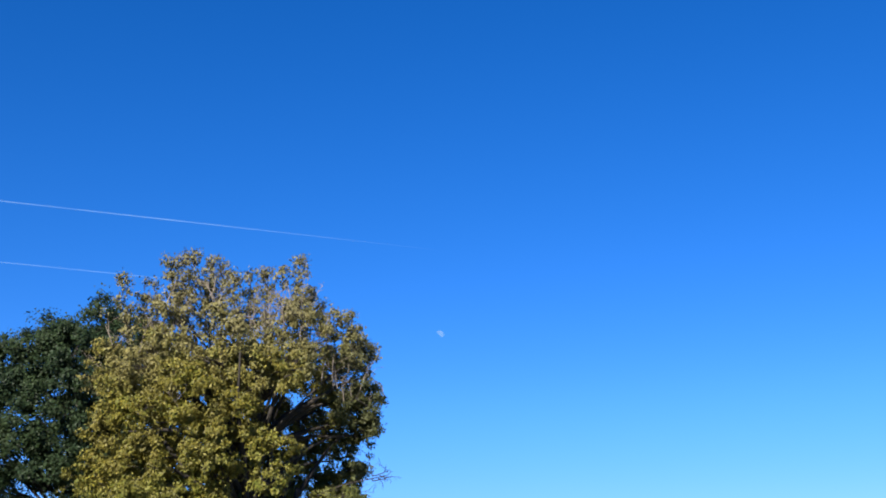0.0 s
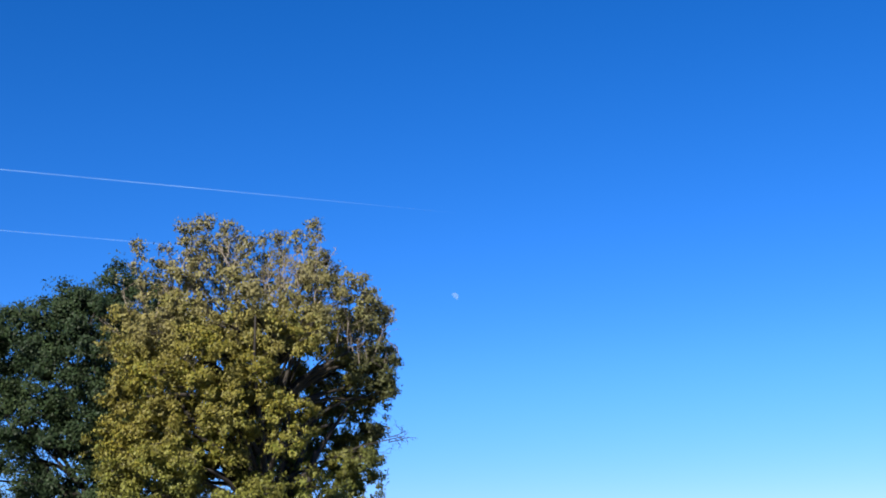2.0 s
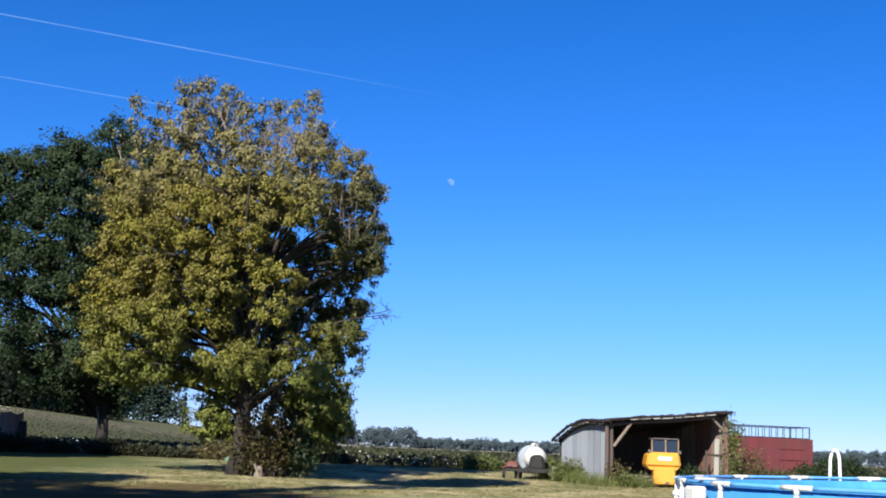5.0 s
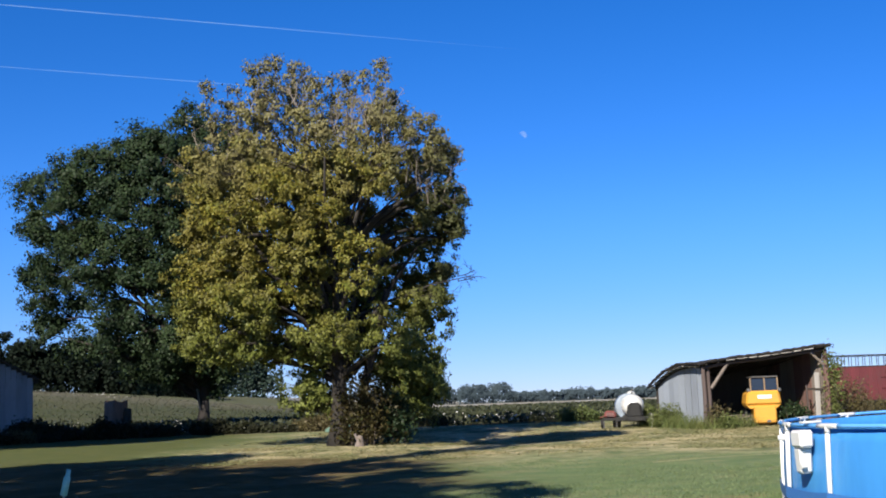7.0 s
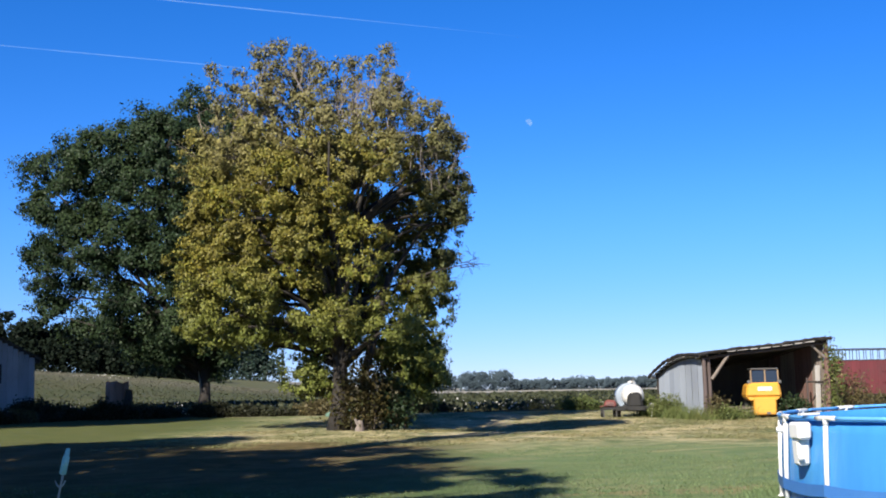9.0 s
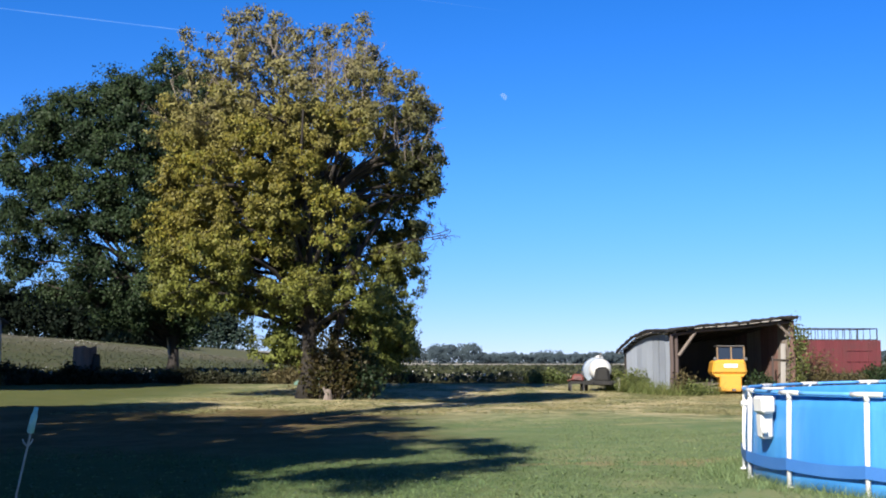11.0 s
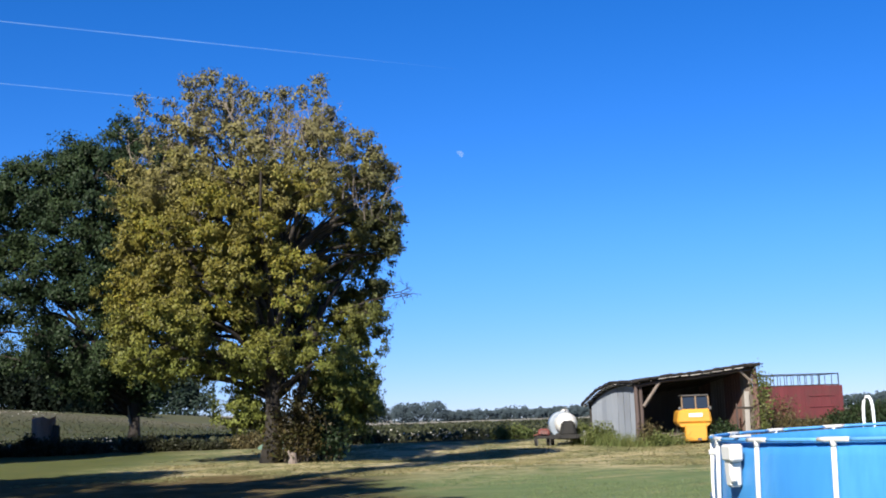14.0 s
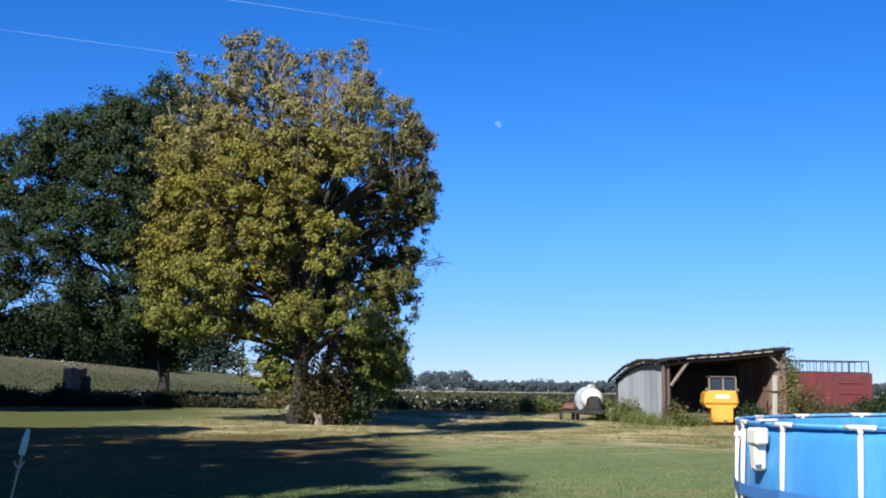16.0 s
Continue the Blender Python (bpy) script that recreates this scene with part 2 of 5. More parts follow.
TANK_SHADE = surface("shaded_blue_grey", (0.252, 0.302, 0.361), (0.185, 0.210, 0.244), 1.5, 30, 0.5, 0, 0.1, 0.4)
CAB_TAN = surface("faded_cab_paint", (0.21, 0.135, 0.07), (0.12, 0.085, 0.055), 3.0, 40, 0.55)
WHITE_PAINT = surface("white_enamel", (0.80, 0.80, 0.80), (0.588, 0.588, 0.580), 3.0, 60, 0.35, 0, 0.05, 0.2)
WHITE_PLASTIC = surface("white_plastic", (0.672, 0.672, 0.664), (0.622, 0.613, 0.588), 3.0, 60, 0.45, 0, 0.05, 0.2)
LINER = surface("blue_vinyl", (0.052, 0.281, 0.706), (0.080, 0.353, 0.748), 2.2, 9, 0.45, 0, 0.35, 0.6, (1, 1, 0.22))
RIM_BLUE = surface("blue_sleeve", (0.095, 0.330, 0.70), (0.12, 0.37, 0.72), 1.0, 30, 0.7, 0, 0.1, 0.4)
STRAP = surface("grey_blue_strap", (0.046, 0.168, 0.470), (0.059, 0.193, 0.504), 1.5, 40, 0.5, 0, 0.1, 0.4)
AQUA = surface("aqua_plastic", (0.286, 0.521, 0.487), (0.521, 0.655, 0.622), 25, 80, 0.5, 0, 0.1, 0.4)
TEAL = surface("faded_green_paint", (0.050, 0.118, 0.084), (0.084, 0.143, 0.109), 2.0, 30, 0.6)
# Flaking white barn paint, greyed so that its tone holds the gable's shade.
BARN_SHADED = surface("flaking_paint_shaded", (0.275, 0.292, 0.325), (0.21, 0.21, 0.215), 1.2, 25, 0.8, 0, 0.3, 0.5, (1, 1, 0.4))
CONCRETE = surface("grey_stump_wood", (0.24, 0.150, 0.115), (0.12, 0.082, 0.066), 2.0, 25, 0.9, 0, 0.6, 0.5, (1, 1, 0.2))

GLASS, n, l, b = mat("cab_glass")
b.inputs["Base Color"].default_value = (0.02, 0.025, 0.03, 1)
b.inputs["Roughness"].default_value, b.inputs["Specular IOR Level"].default_value = 0.12, 0.6
WATER, n, l, b = mat("pool_water")
b.inputs["Base Color"].default_value = (0.10, 0.42, 0.75, 1)
b.inputs["Roughness"].default_value = 0.06
tc = n.new("ShaderNodeTexCoord").outputs["Object"]
bump(n, l, b, noise_node(n, l, tc, 5.0, 3), 0.15, 0.02)


def sky_veil(name, cover, start, end):
    """Thin white vapour, far up: mostly clear, lit by the sun, and thinning out from start to end (metres sideways)."""
    m, n, l, b = mat(name)
    b.inputs["Base Color"].default_value = (0.62, 0.86, 1.0, 1)
    b.inputs["Roughness"].default_value = 1.0
    tr = n.new("ShaderNodeBsdfTransparent")
    mix = n.new("ShaderNodeMixShader")
    tc = n.new("ShaderNodeTexCoord").outputs["Object"]
    xyz = n.new("ShaderNodeSeparateXYZ")
    l.new(tc, xyz.inputs[0])
    fac = maths(n, l, "MULTIPLY", maths(n, l, "ADD", maths(n, l, "MULTIPLY", stretch(n, l, noise_node(n, l, tc, 0.006, 3), 0.3, 0.7), 0.55), 0.4), cover)
    l.new(maths(n, l, "MULTIPLY", fac, stretch(n, l, xyz.outputs["X"], end, start)), mix.inputs[0])
    l.new(tr.outputs[0], mix.inputs[1])
    l.new(b.outputs[0], mix.inputs[2])
    l.new(mix.outputs[0], n["Material Output"].inputs["Surface"])
    return m


VAPOUR = sky_veil("vapour", 0.11, -700, 240)
VAPOUR_THIN = sky_veil("thin_vapour", 0.085, -750, -450)
MOON, n, l, b = mat("moon_rock")
b.inputs["Base Color"].default_value = (0.8, 0.8, 0.78, 1)
b.inputs["Roughness"].default_value = 1.0
tr = n.new("ShaderNodeBsdfTransparent")
mx = n.new("ShaderNodeMixShader")
tc = n.new("ShaderNodeTexCoord").outputs["Object"]
l.new(stretch(n, l, noise_node(n, l, tc, 0.09, 3), 0.25, 5.0), mx.inputs[0])
l.new(tr.outputs[0], mx.inputs[1])
l.new(b.outputs[0], mx.inputs[2])
l.new(mx.outputs[0], n["Material Output"].inputs["Surface"])

# Ground: mown lawn, a straw-coloured mown strip round the trees, crop soil, stubble far off.
GROUND, n, l, b = mat("ground_cover")
pos = n.new("ShaderNodeNewGeometry").outputs["Position"]
sep = n.new("ShaderNodeSeparateXYZ")
l.new(pos, sep.inputs[0])
wide = noise_node(n, l, pos, 0.12, 4)
mid = noise_node(n, l, pos, 0.9, 5)
flat = n.new("ShaderNodeMapping")
flat.inputs["Scale"].default_value = (0.7, 0.5, 1.0)
l.new(pos, flat.inputs["Vector"])
streak = noise_node(n, l, flat.outputs["Vector"], 0.55, 6)
fine = noise_node(n, l, pos, 18.0, 4)
lawn = blend(n, l, stretch(n, l, mid, 0.35, 0.7), (0.116, 0.168, 0.074), (0.177, 0.212, 0.097))
lawn = blend(n, l, maths(n, l, "MULTIPLY", stretch(n, l, maths(n, l, "ADD", streak, maths(n, l, "MULTIPLY", maths(n, l, "SUBTRACT", mid, 0.5), 0.35)), 0.52, 0.68), 0.6), lawn, (0.244, 0.227, 0.126))
worn = noise_node(n, l, pos, 0.33, 5)
lawn = blend(n, l, maths(n, l, "MULTIPLY", stretch(n, l, worn, 0.52, 0.7), 0.6), lawn, (0.084, 0.105, 0.042))
# The lawn turns darker and yellower far off on the left.
far_left = maths(n, l, "MULTIPLY", stretch(n, l, sep.outputs["X"], -6, -14), stretch(n, l, sep.outputs["Y"], 30, 42))
lawn = blend(n, l, maths(n, l, "MULTIPLY", far_left, 0.9), lawn, blend(n, l, stretch(n, l, mid, 0.35, 0.7), (0.074, 0.086, 0.026), (0.094, 0.100, 0.033)))
# The lawn turns darker green towards the near left.
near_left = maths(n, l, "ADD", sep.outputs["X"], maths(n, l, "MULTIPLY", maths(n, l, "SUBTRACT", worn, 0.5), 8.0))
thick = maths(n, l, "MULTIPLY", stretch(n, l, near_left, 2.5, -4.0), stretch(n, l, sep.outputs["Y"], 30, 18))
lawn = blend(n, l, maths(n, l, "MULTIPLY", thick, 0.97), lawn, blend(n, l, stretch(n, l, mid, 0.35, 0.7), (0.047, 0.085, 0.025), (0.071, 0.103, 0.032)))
swath = maths(n, l, "ADD", sep.outputs["Y"], maths(n, l, "MULTIPLY", maths(n, l, "SUBTRACT", worn, 0.5), 2.5))  # a strip of dead grass across the lawn
swath = maths(n, l, "MULTIPLY", stretch(n, l, swath, 18.3, 18.9), stretch(n, l, swath, 20.0, 19.4))
swath = maths(n, l, "MULTIPLY", maths(n, l, "MULTIPLY", swath, stretch(n, l, mid, 0.44, 0.58)), stretch(n, l, sep.outputs["X"], 0.2, 1.4))
lawn = blend(n, l, maths(n, l, "MULTIPLY", swath, 0.75), lawn, (0.27, 0.20, 0.11))
track = maths(n, l, "SUBTRACT", sep.outputs["Y"], maths(n, l, "MULTIPLY", sep.outputs["X"], 0.55))  # a pale mower line
track = maths(n, l, "MULTIPLY", stretch(n, l, track, 27.6, 27.9), stretch(n, l, track, 28.4, 28.1))
track = maths(n, l, "MULTIPLY", maths(n, l, "MULTIPLY", track, stretch(n, l, mid, 0.35, 0.5)), stretch(n, l, sep.outputs["X"], 3.0, 4.5))
lawn = blend(n, l, maths(n, l, "MULTIPLY", track, 0.7), lawn, (0.36, 0.31, 0.17))
far_y = maths(n, l, "ADD", sep.outputs["Y"], maths(n, l, "MULTIPLY", maths(n, l, "SUBTRACT", wide, 0.5), 22.0))
band = maths(n, l, "MULTIPLY", stretch(n, l, far_y, 30, 40), stretch(n, l, far_y, 74, 62))
side = maths(n, l, "ADD", sep.outputs["X"], maths(n, l, "MULTIPLY", maths(n, l, "SUBTRACT", wide, 0.5), 14.0))
band = maths(n, l, "MULTIPLY", band, stretch(n, l, side, -13, -7))
clump = noise_node(n, l, flat.outputs["Vector"], 2.6, 5, 0.7)
matted = maths(n, l, "ADD", streak, maths(n, l, "MULTIPLY", maths(n, l, "SUBTRACT", clump, 0.5), 0.9))
dry = blend(n, l, stretch(n, l, matted, 0.36, 0.60), (0.110, 0.131, 0.055), (0.48, 0.405, 0.236))
c = blend(n, l, band, lawn, dry)
# Brown bare earth; dark shade of the trees is also put into its tone.
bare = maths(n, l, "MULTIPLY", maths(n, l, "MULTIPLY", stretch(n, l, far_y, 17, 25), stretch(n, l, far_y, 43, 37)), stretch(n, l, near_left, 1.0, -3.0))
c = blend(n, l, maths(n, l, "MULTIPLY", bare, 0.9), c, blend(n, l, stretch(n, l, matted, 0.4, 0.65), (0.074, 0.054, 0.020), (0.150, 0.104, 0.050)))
crop_soil = blend(n, l, mid, (0.050, 0.059, 0.025), (0.092, 0.084, 0.046))
edge = maths(n, l, "ADD", sep.outputs["Y"], maths(n, l, "MULTIPLY", mid, 1.2))
c = blend(n, l, maths(n, l, "MULTIPLY", stretch(n, l, edge, 69.2, 69.6), 0.4), c, (0.286, 0.244, 0.168))
c = blend(n, l, stretch(n, l, edge, 70.0, 70.6), c, crop_soil)
rows = n.new("ShaderNodeMapping")
rows.inputs["Scale"].default_value = (0.03, 0.22, 1.0)
l.new(pos, rows.inputs["Vector"])
hill = blend(n, l, stretch(n, l, noise_node(n, l, rows.outputs["Vector"], 1.0, 5), 0.35, 0.65), (0.046, 0.060, 0.025), (0.092, 0.088, 0.050))
hill = blend(n, l, maths(n, l, "MULTIPLY", mid, 0.5), hill, (0.059, 0.067, 0.032))
hill = blend(n, l, maths(n, l, "MULTIPLY", stretch(n, l, far_y, 138, 168), 0.7), hill, (0.165, 0.148, 0.112))  # dry grass on the crest
c = blend(n, l, stretch(n, l, sep.outputs["Y"], 84, 90), c, hill)
c = blend(n, l, stretch(n, l, far_y, 160, 170), c, (0.097, 0.101, 0.055))
c = blend(n, l, stretch(n, l, sep.outputs["Y"], 290, 300), c, (0.277, 0.260, 0.218))
c = blend(n, l, 0.3, c, blend(n, l, fine, (0.45, 0.45, 0.45), (1.0, 1.0, 1.0)), "MULTIPLY")
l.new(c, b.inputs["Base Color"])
b.inputs["Roughness"].default_value = 0.95
b.inputs["Specular IOR Level"].default_value = 0.1
bump(n, l, b, maths(n, l, "ADD", fine, maths(n, l, "MULTIPLY", noise_node(n, l, pos, 3.0, 4), maths(n, l, "MULTIPLY", band, 4.0))), 0.7, 0.05)


# ------------------------------------------------------------ mesh helpers
def link_mesh(name, me, material, parent=None, label=""):
    me.materials.append(material)
    ob = new(name, me)
    if parent:
        ob.parent = parent
    if label:
        tagged(ob, label)
    return ob


def part(name, bm, material, parent=None, label="", smooth=False):
    """Link a bmesh as one mesh object under a thing or a part."""
    me = bpy.data.meshes.new(name)
    bmesh.ops.recalc_face_normals(bm, faces=bm.faces)
    for f in bm.faces:
        f.smooth = smooth
    bm.to_mesh(me)
    bm.free()
    return link_mesh(name, me, material, parent, label)


def empty(name, m, label, category, group="", kind=""):
    ob = new(name)
    ob.matrix_world = m
    return tagged(ob, label, category, group, kind)


def box(size, at=(0, 0, 0), rot=(0, 0, 0), bevel=0.01, bm=None, taper=None):
    """A bevelled box, centred at at. taper: (x, y) scale of its top face."""
    bm = bm or bmesh.new()
    made = bmesh.ops.create_cube(bm, size=1.0)["verts"]
    for v in made:
        v.co = Vector((v.co.x * size[0], v.co.y * size[1], v.co.z * size[2]))
        if taper and v.co.z > 0:
            v.co.x, v.co.y = v.co.x * taper[0], v.co.y * taper[1]
    edges = list({e for v in made for e in v.link_edges})
    if bevel:
        made = list({v for f in bmesh.ops.bevel(bm, geom=edges, offset=bevel, segments=1, affect="EDGES")["faces"] for v in f.verts} | {v for v in made if v.is_valid})
    bmesh.ops.transform(bm, matrix=pose(*at, *rot), verts=made)
    return bm


def tube(path, radii, sides=8, bm=None, cap=True):
    """A round bar that runs through the points of path, with a radius at each."""
    bm = bm or bmesh.new()
    path = [Vector(p) for p in path]
    if isinstance(radii, (int, float)):
        radii = [radii] * len(path)
    rings = []
    for i, p in enumerate(path):
        d = (path[min(i + 1, len(path) - 1)] - path[max(i - 1, 0)]).normalized()
        u = d.cross(Vector((0, 0, 1)) if abs(d.z) < 0.95 else Vector((1, 0, 0))).normalized()
        w = d.cross(u)
        rings.append([bm.verts.new(p + (u * math.cos(k * math.tau / sides) + w * math.sin(k * math.tau / sides)) * radii[i]) for k in range(sides)])
    for a, c_ in zip(rings, rings[1:]):
        for k in range(sides):
            bm.faces.new((a[k], a[(k + 1) % sides], c_[(k + 1) % sides], c_[k]))
    if cap:
        bm.faces.new(rings[0])
        bm.faces.new(rings[-1])
    return bm


def lathe(profile, sides=24, bm=None, m=None):
    """A solid turned round z from (radius, height) pairs."""
    bm = bm or bmesh.new()
    rings = []
    for r, z in profile:
        rings.append([bm.verts.new((r * math.cos(k * math.tau / sides), r * math.sin(k * math.tau / sides), z)) for k in range(sides)])
    for a, c_ in zip(rings, rings[1:]):
        for k in range(sides):
            bm.faces.new((a[k], a[(k + 1) % sides], c_[(k + 1) % sides], c_[k]))
    bm.faces.new(rings[0])
    bm.faces.new(rings[-1])
    if m:
        bmesh.ops.transform(bm, matrix=m, verts=[v for r in rings for v in r])
    return bm


def slab(corners, thick, bm=None):
    """A plate between four corner points, thick metres deep along its normal."""
    bm = bm or bmesh.new()
    p = [Vector(c_) for c_ in corners]
    nrm = (p[1] - p[0]).cross(p[3] - p[0]).normalized() * thick
    a = [bm.verts.new(q) for q in p]
    d = [bm.verts.new(q - nrm) for q in p]
    bm.faces.new(a)
    bm.faces.new(d[::-1])
    for i in range(4):
        bm.faces.new((a[i], d[i], d[(i + 1) % 4], a[(i + 1) % 4]))
    return bm


def raw(name, verts, faces, material, parent=None, label="", smooth=False):
    me = bpy.data.meshes.new(name)
    verts, faces = np.asarray(verts, np.float32), np.asarray(faces, np.int32)
    k = faces.shape[1]
    me.vertices.add(len(verts))
    me.vertices.foreach_set("co", verts.ravel())
    me.loops.add(faces.size)
    me.loops.foreach_set("vertex_index", faces.ravel())
    me.polygons.add(len(faces))
    me.polygons.foreach_set("loop_start", np.arange(0, faces.size, k, dtype=np.int32))
    me.polygons.foreach_set("loop_total", np.full(len(faces), k, np.int32))
    if smooth:
        me.polygons.foreach_set("use_smooth", np.ones(len(faces), bool))
    me.update()
    me.validate()
    return link_mesh(name, me, material, parent, label)


def unit(v):
    return v / np.maximum(np.linalg.norm(v, axis=-1, keepdims=True), 1e-6)


def leaf_quads(rng, p, size, up=0.5, slim=0.62, out=None, droop=0.25):
    """A folded leaf at each point of p; out: the way that each one faces, roughly."""
    k = len(p)
    nrm = rng.normal(size=(k, 3)) * 0.6 + np.array((0, 0, up))
    nrm = unit(nrm if out is None else nrm + out)
    d = unit(np.cross(nrm, rng.normal(size=(k, 3))) + np.array((0, 0, -droop)))
    s = unit(np.cross(nrm, d))
    size = size * rng.uniform(0.6, 1.35, (k, 1))
    v = np.stack([p - d * size * 0.5, p + s * size * slim * 0.5 - nrm * size * 0.12, p + d * size * 0.5, p - s * size * slim * 0.5 - nrm * size * 0.12], 1)
    return v.reshape(-1, 3), np.arange(4 * k).reshape(k, 4)


def ball_points(rng, k, shell=0.0):
    return unit(rng.normal(size=(k, 3))) * rng.uniform(shell ** 3, 1, (k, 1)) ** (1 / 3)


# ------------------------------------------------------------ terrain
def ease(a, c_, v):
    t = np.clip((v - a) / (c_ - a), 0, 1)
    return t * t * (3 - 2 * t)


def terrain(x, y):
    x, y = np.asarray(x, float), np.asarray(y, float)
    return 0.0125 * np.clip(y - 45, 0, 55) - 0.26 * np.exp(-((x - 0.8) / 3.4) ** 2 - ((y - 52.5) / 4.5) ** 2) + 0.09 * np.exp(-((x - 1) / 6) ** 2 - ((y - 65) / 4) ** 2) + 5.1 * ease(-5, -75, x) * ease(75, 170, y)


def ground_z(x, y):
    return float(terrain(x, y))


xs = np.unique(np.concatenate([np.linspace(-3000, -200, 15), np.linspace(-200, -40, 33), np.linspace(-40, 40, 81), np.linspace(40, 200, 33), np.linspace(200, 3000, 15)]))
ys = np.unique(np.concatenate([np.linspace(-600, -20, 12), np.linspace(-20, 90, 111), np.linspace(90, 220, 53), np.linspace(220, 4500, 30)]))
gx, gy = np.meshgrid(xs, ys)
gz = terrain(gx, gy) + 0.03 * np.sin(gx * 0.7 + 1.3 * np.sin(gy * 0.31)) * np.sin(gy * 0.53 + gx * 0.2) * (gy < 90)
w_ = len(xs)
idx = np.arange(len(xs) * len(ys)).reshape(len(ys), w_)
faces = np.stack([idx[:-1, :-1], idx[:-1, 1:], idx[1:, 1:], idx[1:, :-1]], -1).reshape(-1, 4)
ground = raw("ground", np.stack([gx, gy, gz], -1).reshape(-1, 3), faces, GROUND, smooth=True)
tagged(ground, "mown green lawn with straw patches and fields beyond", "ground", kind="structure")


# ------------------------------------------------------------ trees
def bend(a, c_, rng, sag=0.15, steps=6):
    """A limb's line from a to c_: it leaves steeply and bows outwards."""
    a, c_ = np.array(a, float), np.array(c_, float)
    length = np.linalg.norm(c_ - a)
    mid_ = a * 0.5 + c_ * 0.5 + np.array((0, 0, sag * length)) + rng.normal(size=3) * length * 0.05
    t = np.linspace(0, 1, steps)[:, None]
    pts = (1 - t) ** 2 * a + 2 * t * (1 - t) * mid_ + t ** 2 * c_
    pts[1:-1] += rng.normal(size=(steps - 2, 3)) * length * 0.012
    return pts


def trunk_and_limbs(top, ends, forks, trunk_r, bark, rng, slim_above=99.0, foot=0.0):
    """A flared trunk and a limb to each of the points ends."""
    h = forks[-1]
    zs = np.linspace(-0.15, h, 9)
    line = [(foot * float(1 - ease(3.5, h, z)) + 0.10 * math.sin(z * 0.7), 0.08 * math.cos(z * 0.9) - 0.08, z) for z in zs]
    radii = [trunk_r * (1 - 0.6 * max(z, 0) / h) + trunk_r * 0.55 * math.exp(-max(z, 0) * 2.2) for z in zs]
    part("trunk", tube(line, radii, 12), bark, top, smooth=True)
    for x, y, z in ends:
        f = [q for q in forks if q < z - 0.6] or [forks[0] * 0.8]
        z0 = f[-1] if rng.random() < 0.35 else f[rng.integers(len(f))]
        path = bend((foot * float(1 - ease(3.5, h, z0)) + 0.1 * math.sin(z0 * 0.7), 0, z0), (x, y, z), rng)
        r0 = min(trunk_r * 0.5, 0.03 * np.linalg.norm((x, y, z - z0)) + 0.03, 0.09 if z > slim_above else 1.0)
        part("limb", tube(path, np.linspace(r0, 0.03, len(path)), 6), bark, top, smooth=True)


def leaf_clumps(rng, centres, axis, per, spread, thin=None, ball=1.0):
    """Leaves round each clump's centre; returns their places and the way they face."""
    k = len(centres)
    grow = rng.uniform(0.55, 1.35, k) * spread
    n_ = (per * rng.uniform(0.7, 1.3, k) * (1 if thin is None else thin)).astype(int)
    away = ball_points(rng, n_.sum(), 0.3)
    away[:, 2] = np.where(away[:, 2] < 0, away[:, 2] * 0.6, away[:, 2] * 0.8)
    away = away * np.repeat(grow, n_)[:, None] + rng.normal(size=away.shape) * spread * (0.5 - 0.36 * ball)
    out = np.repeat(unit(centres - axis), n_, 0)
    return np.repeat(centres, n_, 0) + away, unit(away) * ball + out * (1 - 0.5 * ball)


def twig_mass(rng, tips, inner, top, bark, r=0.022):
    """Thin twigs that end in the clumps."""
    bm = bmesh.new()
    for a, c_ in zip(inner, tips):
        tube(bend(a, c_, rng, 0.08, 4), [r, r * 0.8, r * 0.5, r * 0.25], 4, bm, False)
    tagged(part("twigs", bm, bark, top), kind="stuff")


# the yellowing tree
S1 = 50.2 / 2119  # metres to one step of its outline
MAPLE_H = [164, 178, 205, 250, 300, 370, 435, 470, 510, 540, 575, 600]
MAPLE_L = [-205, -262, -300, -312, -306, -294, -286, -292, -297, -268, -240, -190]
MAPLE_R = [168, 178, 182, 186, 202, 211, 224, 198, 212, 190, 138, 95]
SPIRES = [(-135, 682), (-112, 684), (-150, 668), (-88, 690), (-70, 684), (-19, 676), (42, 676), (82, 670), (96, 632), (-181, 636), (-236, 640), (-207, 648), (112, 602), (160, 556), (204, 536), (-150, 650), (-45, 655), (12, 676), (66, 645), (-96, 650)]


def pads(rng, count, levels, left, right, scale, depth, shell, apart, hollow=-0.32, inset=22, sparse=0.0):
    """Centres of leafy boughs through a crown's outer shell, kept apart from one another, with hollows; and their axis."""
    found, axes = [], []
    for _ in range(count):
        h = rng.uniform(levels[0], levels[-1])
        l_, r_ = np.interp(h, levels, left) + inset, np.interp(h, levels, right) - inset
        a = rng.uniform(0, math.tau)
        q = math.sqrt(rng.uniform(shell[0] ** 2, shell[1] ** 2))
        p = np.array(((l_ + r_) / 2 + math.cos(a) * q * (r_ - l_) / 2, math.sin(a) * q * (r_ - l_) / 2 * depth, h)) * scale
        if noise.noise(Vector(p) * 0.55 + Vector((3.1, 7.7, 1.3))) < hollow + (sparse if p[0] > 1.2 else 0.0):
            continue
        if found and min(np.sum((np.array(found) - p) ** 2, 1)) < (apart * (1 + 0.5 * (h > 530))) ** 2:
            continue
        found.append(p)
        axes.append(np.array(((l_ + r_) / 2 * scale, 0, h * scale - 0.8)))
    return np.array(found), np.array(axes)


